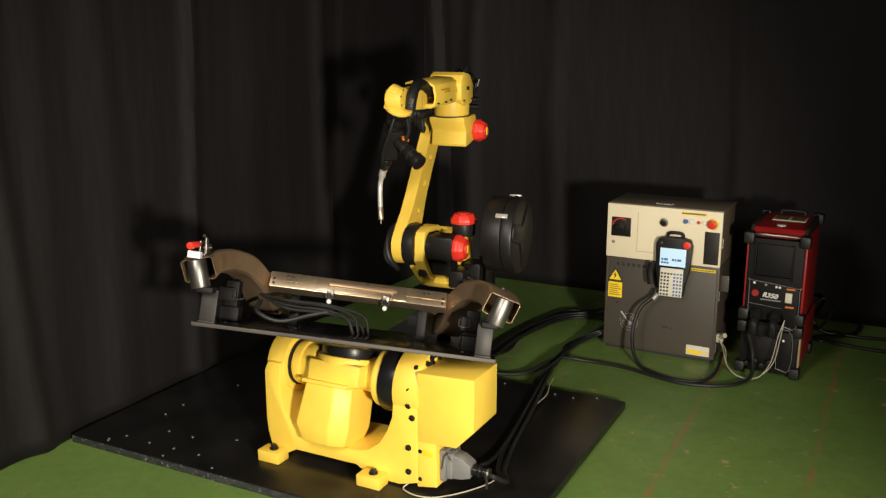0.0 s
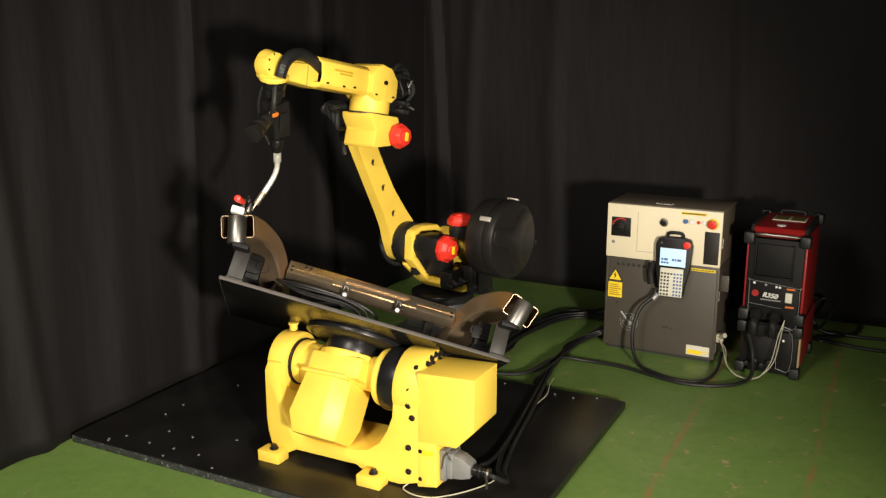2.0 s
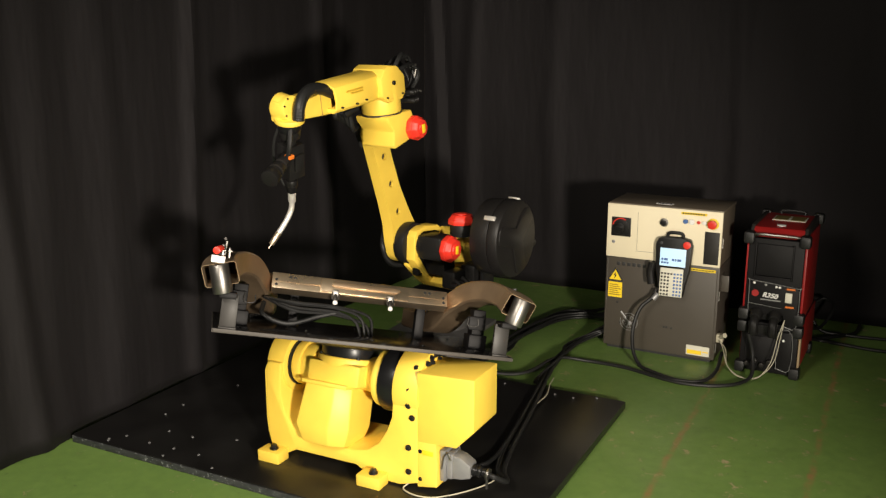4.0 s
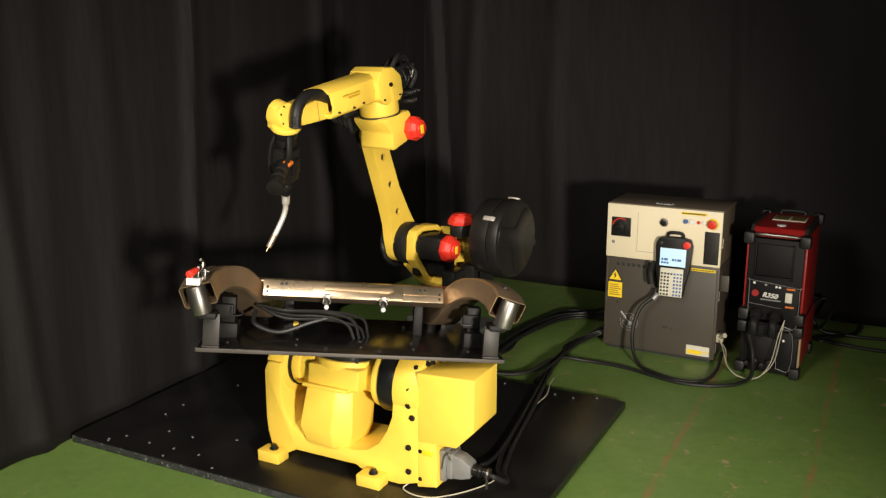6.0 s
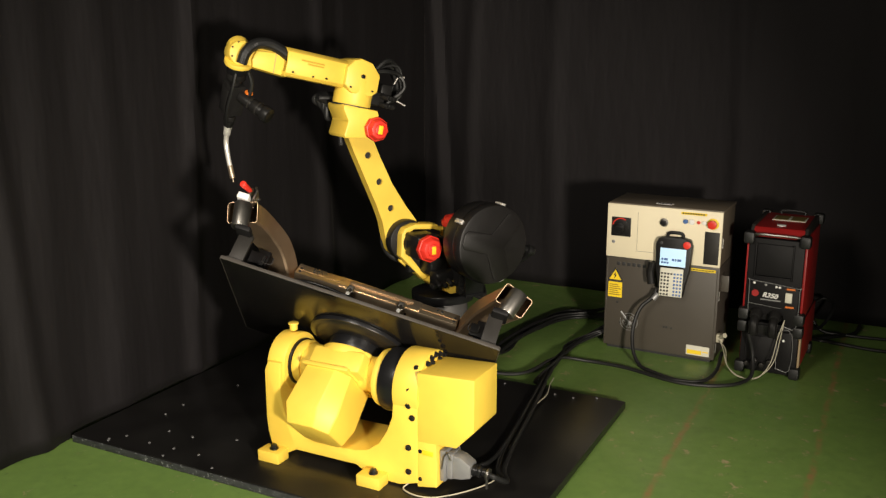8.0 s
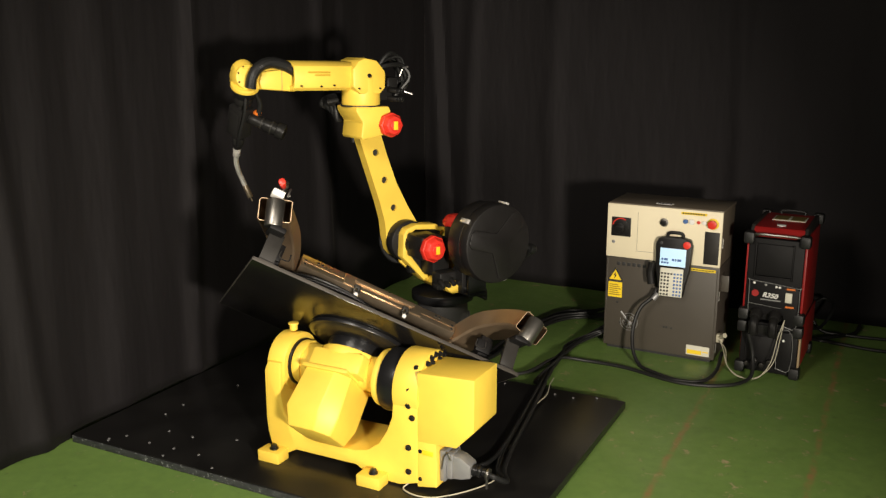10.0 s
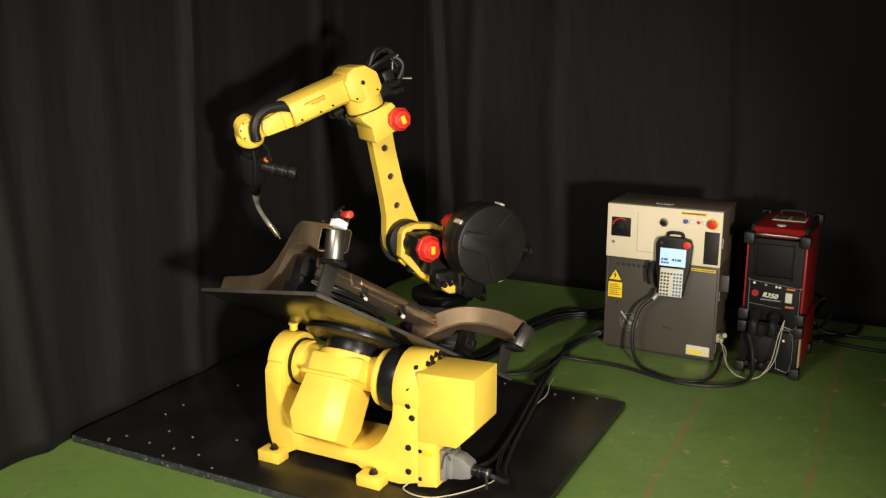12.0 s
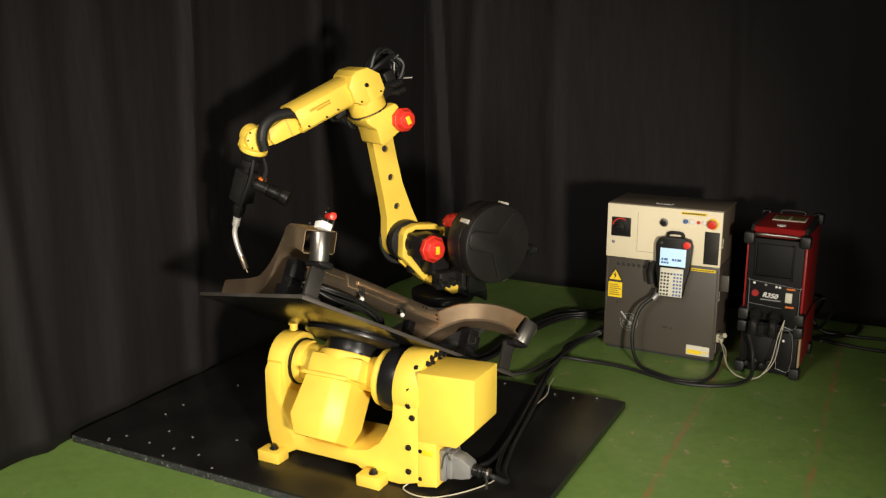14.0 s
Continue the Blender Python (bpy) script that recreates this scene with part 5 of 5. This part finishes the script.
for k in range(3):
    e = 0.022 * k
    cable("robot_cable", [(-0.30, 1.0 + e, 0.12), (-0.43, 1.10 + e, 0.07), (-0.58, 1.19 + e, 0.02 + 0.4 * e), (-0.70 - e, 1.10, 0.012 + 0.4 * e), (-0.78 - e, 0.80, 0.012), (-0.82 + e, 0.45, 0.012), (-0.83 - e, 0.12, 0.05)], 0.007, RUBBER, "thin black cable in the bundle across the green floor")
    cable("motor_cable", [(-0.30, 0.88 + e, 0.09), (-0.40 - e, 0.84, 0.04), (-0.485 - e, 0.68, 0.010), (-0.495 + e, 0.40, 0.010 + e), (-0.46 - 0.5 * e, 0.10, 0.02), (-0.42 + 0.5 * e, -0.03, 0.046), (-0.345 - 0.4 * e, -0.34, 0.046), (-0.285 - 0.5 * e, -0.69, 0.046), (-0.235 - 0.4 * e, -0.90, 0.050), (-0.165, -1.03, 0.085)], 0.006, RUBBER, "thin black cable tied along the motor cable")
cable("ground_wire", [(-0.485, -1.155, 0.06), (-0.50, -1.19, 0.042), (-0.43, -1.21, 0.04), (-0.36, -1.185, 0.04), (-0.28, -1.09, 0.04), (-0.225, -0.98, 0.045), (-0.24, -0.84, 0.045), (-0.28, -0.70, 0.055)], 0.0027, CABLEWHITE, "thin pale ground wire lying on the base plate")
cable("ground_wire", [(-0.335, -0.25, 0.056), (-0.34, -0.12, 0.050), (-0.375, 0.02, 0.045), (-0.40, 0.14, 0.03)], 0.0027, CABLEWHITE, "thin pale ground wire beside the black cables")
for k, dx in enumerate((0.0, 0.012)):
    cable("signal_wire", [(0.585, 0.705, 0.31), (0.575 - dx, 0.68, 0.22), (0.555 - dx, 0.64, 0.10), (0.49, 0.60 - dx, 0.03), (0.40, 0.60 + dx, 0.02), (0.335, 0.66, 0.05), (0.30 + dx, 0.74, 0.10), (0.27, 0.79, 0.13)], 0.0021, CABLEWHITE, "thin pale signal wire hanging from the welding machine")
cable("power_cable", [(0.60, 1.22, 0.10), (0.66, 1.38, 0.02), (0.78, 1.50, 0.012), (0.88, 1.62, 0.012), (0.90, 1.74, 0.03)], 0.010, RUBBER, "black power cable lying along the curtain")
cable("power_cable", [(0.60, 1.22, 0.07), (0.70, 1.40, 0.012), (0.83, 1.38, 0.012), (1.05, 1.36, 0.012), (1.5, 1.45, 0.012), (2.2, 1.5, 0.012)], 0.009, RUBBER, "black power cable trailing over the green floor")
cable("power_cable", [(0.61, 1.22, 0.14), (0.70, 1.48, 0.06), (0.76, 1.60, 0.16), (0.70, 1.64, 0.19), (0.64, 1.58, 0.14), (0.70, 1.55, 0.03), (0.85, 1.56, 0.012), (1.2, 1.60, 0.012)], 0.009, RUBBER, "coiled black cable behind the welding machine")


# ---------- everything that moves ----------
def at_time(rows, t):
    """Smooth values between the rows of (seconds, values...), without overshoot."""
    ts = [r[0] for r in rows]
    k = max(i for i in range(len(ts)) if ts[i] <= t + 1e-6)
    if k == len(ts) - 1:
        return rows[k][1:]
    h = ts[k + 1] - ts[k]
    u = (t - ts[k]) / h
    out = []
    for c in range(1, len(rows[0])):
        def slope(i):
            if i == 0 or i == len(ts) - 1:
                return 0.0
            a = (rows[i][c] - rows[i - 1][c]) / (ts[i] - ts[i - 1])
            b = (rows[i + 1][c] - rows[i][c]) / (ts[i + 1] - ts[i])
            return 0.0 if a * b <= 0 else 2 * a * b / (a + b)
        p0, p1, m0, m1 = rows[k][c], rows[k + 1][c], slope(k) * h, slope(k + 1) * h
        out.append(p0 * (1 + 2 * u) * (1 - u) ** 2 + m0 * u * (1 - u) ** 2 + p1 * u * u * (3 - 2 * u) + m1 * u * u * (u - 1))
    return out


def motions():
    # slew, shoulder and elbow angles in degrees
    arm = [(0, 275.0, -33.4, -1.8), (0.1, 274.1, -30.3, 2.8), (0.2, 273.4, -28.6, 5.4), (0.35, 272.6, -28.5, 6.2), (1, 273.1, -26.7, 5.9), (1.2, 273.6, -25.6, 5.8), (1.3, 274.9, -18.0, 6.9), (1.4, 277.3, -2.4, 7.7),
           (1.5, 278.9, 11.3, 9.5), (1.6, 271.6, 19.6, 10.2), (1.7, 264.1, 26.0, 12.2), (1.8, 260.1, 28.3, 11.9), (2, 258.4, 27.7, 9.9), (2.5, 260.4, 26.8, 8.1), (3, 263.8, 25.3, 4.9), (3.2, 264.9, 23.7, 3.4),
           (5.3, 257.5, 17.2, -22.8), (5.5, 257.6, 16.7, -22.6), (5.8, 258.7, 17.9, -21.2), (6, 261.9, 21.2, -10.3), (6.1, 260.1, 23.4, -1.9), (6.2, 258.7, 26.0, 4.2), (6.3, 258.3, 27.3, 7.1), (6.5, 258.6, 26.9, 7.4),
           (6.7, 258.0, 27.2, 6.9), (6.9, 251.6, 23.8, 7.5), (7, 249.0, 22.4, 7.6), (7.5, 244.0, 30.6, 12.5), (8, 237.6, 23.9, 12.4), (8.2, 238.1, 28.4, 12.2), (10.3, 242.6, 16.6, -0.5), (10.5, 243.0, 12.7, -1.4),
           (11, 235.9, 3.3, -11.2), (11.5, 235.0, 5.7, -18.4), (12, 236.8, 12.3, -20.9), (12.5, 236.2, 14.8, -24.4), (13, 239.9, 15.2, -21.4), (13.5, 243.2, 15.0, -21.3), (14, 241.7, 12.6, -23.6)]
    # forearm roll, wrist bend and tool roll
    wrist_rows = [(0, 23.4, 105.9, 45.4), (0.1, 26.4, 110.1, 48.8), (0.2, 28.6, 113.3, 51.7), (0.4, 29.5, 114.3, 52.9), (1, 31.7, 115.5, 54.6), (1.2, 32.1, 115.5, 54.9), (1.3, 28.8, 117.3, 47.5), (1.4, 21.0, 122.3, 22.7),
                  (1.5, 13.6, 126.3, 0.4), (1.6, 13.9, 120.7, 2.7), (1.8, 15.0, 111.5, 4.5), (2, 16.4, 112.2, 0.7), (2.5, 14.6, 111.3, -2.7), (3, 13.6, 110.1, -10.4), (5.3, 16.0, 78.6, 1.3), (5.5, 15.8, 78.3, 1.6),
                  (5.8, 16.1, 80.5, 1.7), (6, 19.2, 96.7, 6.0), (6.1, 20.4, 103.4, 6.7), (6.2, 21.7, 110.8, 7.3), (6.3, 22.4, 114.1, 8.0), (6.5, 21.9, 113.1, 9.5), (6.7, 23.5, 113.8, 9.5), (6.9, 29.0, 110.3, 42.1),
                  (7, 31.3, 109.3, 52.0), (7.5, 31.7, 109.0, 93.7), (8, 30.9, 99.2, 103.5), (10.5, 32.4, 93.4, 114.0), (11, 37.7, 83.3, 117.0), (11.5, 37.7, 83.9, 112.7), (12, 30.9, 84.2, 109.3), (12.5, 28.2, 79.5, 113.7),
                  (13, 21.2, 79.2, 104.0), (13.5, 22.8, 73.7, 94.9), (14, 22.9, 60.5, 100.9)]
    # tilt and turn of the positioner
    turn = [(0, 16.1, 26.7), (0.1, 3, 9), (0.2, -11.5, 1), (0.35, -13, 0.5), (0.6, -13, 0.5), (0.8, -2, 1.2), (1, 0.4, 1.4), (1.2, 0.4, 1.4),
            (1.3, 14, 22), (1.4, 22, 29.5), (1.5, 26.4, 32.8), (1.6, 30.5, 33), (1.8, 33.4, 33.2), (2, 33.4, 33.2), (2.5, 31.8, 35.8), (3, 28.4, 41.3),
            (3.2, 27.0, 43.0), (5.3, 1.2, 33.8), (5.5, 2.0, 33.6), (5.8, 2.6, 33.6), (6, 8.6, 33.9), (6.1, 20, 33), (6.2, 30, 33), (6.3, 33.2, 32.8),
            (6.5, 33.2, 32.8), (6.7, 33.6, 32.4), (6.9, 37.8, 27.6), (7, 39.1, 26.0), (7.5, 41.9, 23.0), (8, 44.0, 23.3), (8.2, 44.3, 26.0), (10.3, 40.2, 47.5),
            (10.5, 39.7, 49.3), (11, 37.7, 55.6), (11.5, 35.4, 65.1), (12, 32.0, 71.5), (12.5, 30.9, 73.4), (13, 31.7, 77.1), (13.5, 32.7, 77.8), (14, 30.3, 67.8)]
    tracks = {o.name: [] for o in (turret, upper_arm, elbow, forearm, wrist, torch, neck, tilt_body, turntable, fixture, frame_piece)}
    for k in range(141):
        t = k / 10
        j1, j2, j3 = at_time(arm, t)
        j4, j5, j6 = at_time(wrist_rows, t)
        tilt, spin = at_time(turn, t)
        m1 = pose(0, 0, RZ) @ pose(0, 0, 0, 0, 0, j1)
        m2 = m1 @ pose(0.155, 0, 0, 0, j2, 0)
        m3 = m2 @ pose(0, -0.013, 0.604, 0, -j2 - j3, 0)
        m34 = m3 @ pose(0.602, 0, 0.202)
        m4 = m34 @ pose(0, 0, 0, -j4, 0, 0)
        m5 = m4 @ pose(0, 0, 0, 0, j5, 0)
        m6 = m5 @ pose(0, 0, 0, -j6, 0, 0)
        tip = pose(0, 0, 0, -tilt, 0, 0)
        table_turn = tip @ pose(0, 0, 0, 0, 0, spin)
        for ob, m in ((turret, m1), (upper_arm, m2), (elbow, m3), (forearm, m34), (wrist, m5), (torch, m6), (neck, m6),
                      (tilt_body, Matrix.Translation((0, 0, AZ)) @ tip), (turntable, Matrix.Translation((0, 0, AZ)) @ table_turn),
                      (fixture, Matrix.Translation(AXIS) @ table_turn), (frame_piece, Matrix.Translation(AXIS) @ table_turn)):
            tracks[ob.name].append((t, m))
    for ob in (turret, upper_arm, elbow, forearm, wrist, torch, neck, tilt_body, turntable, fixture, frame_piece):
        walk(ob, tracks[ob.name])


motions()
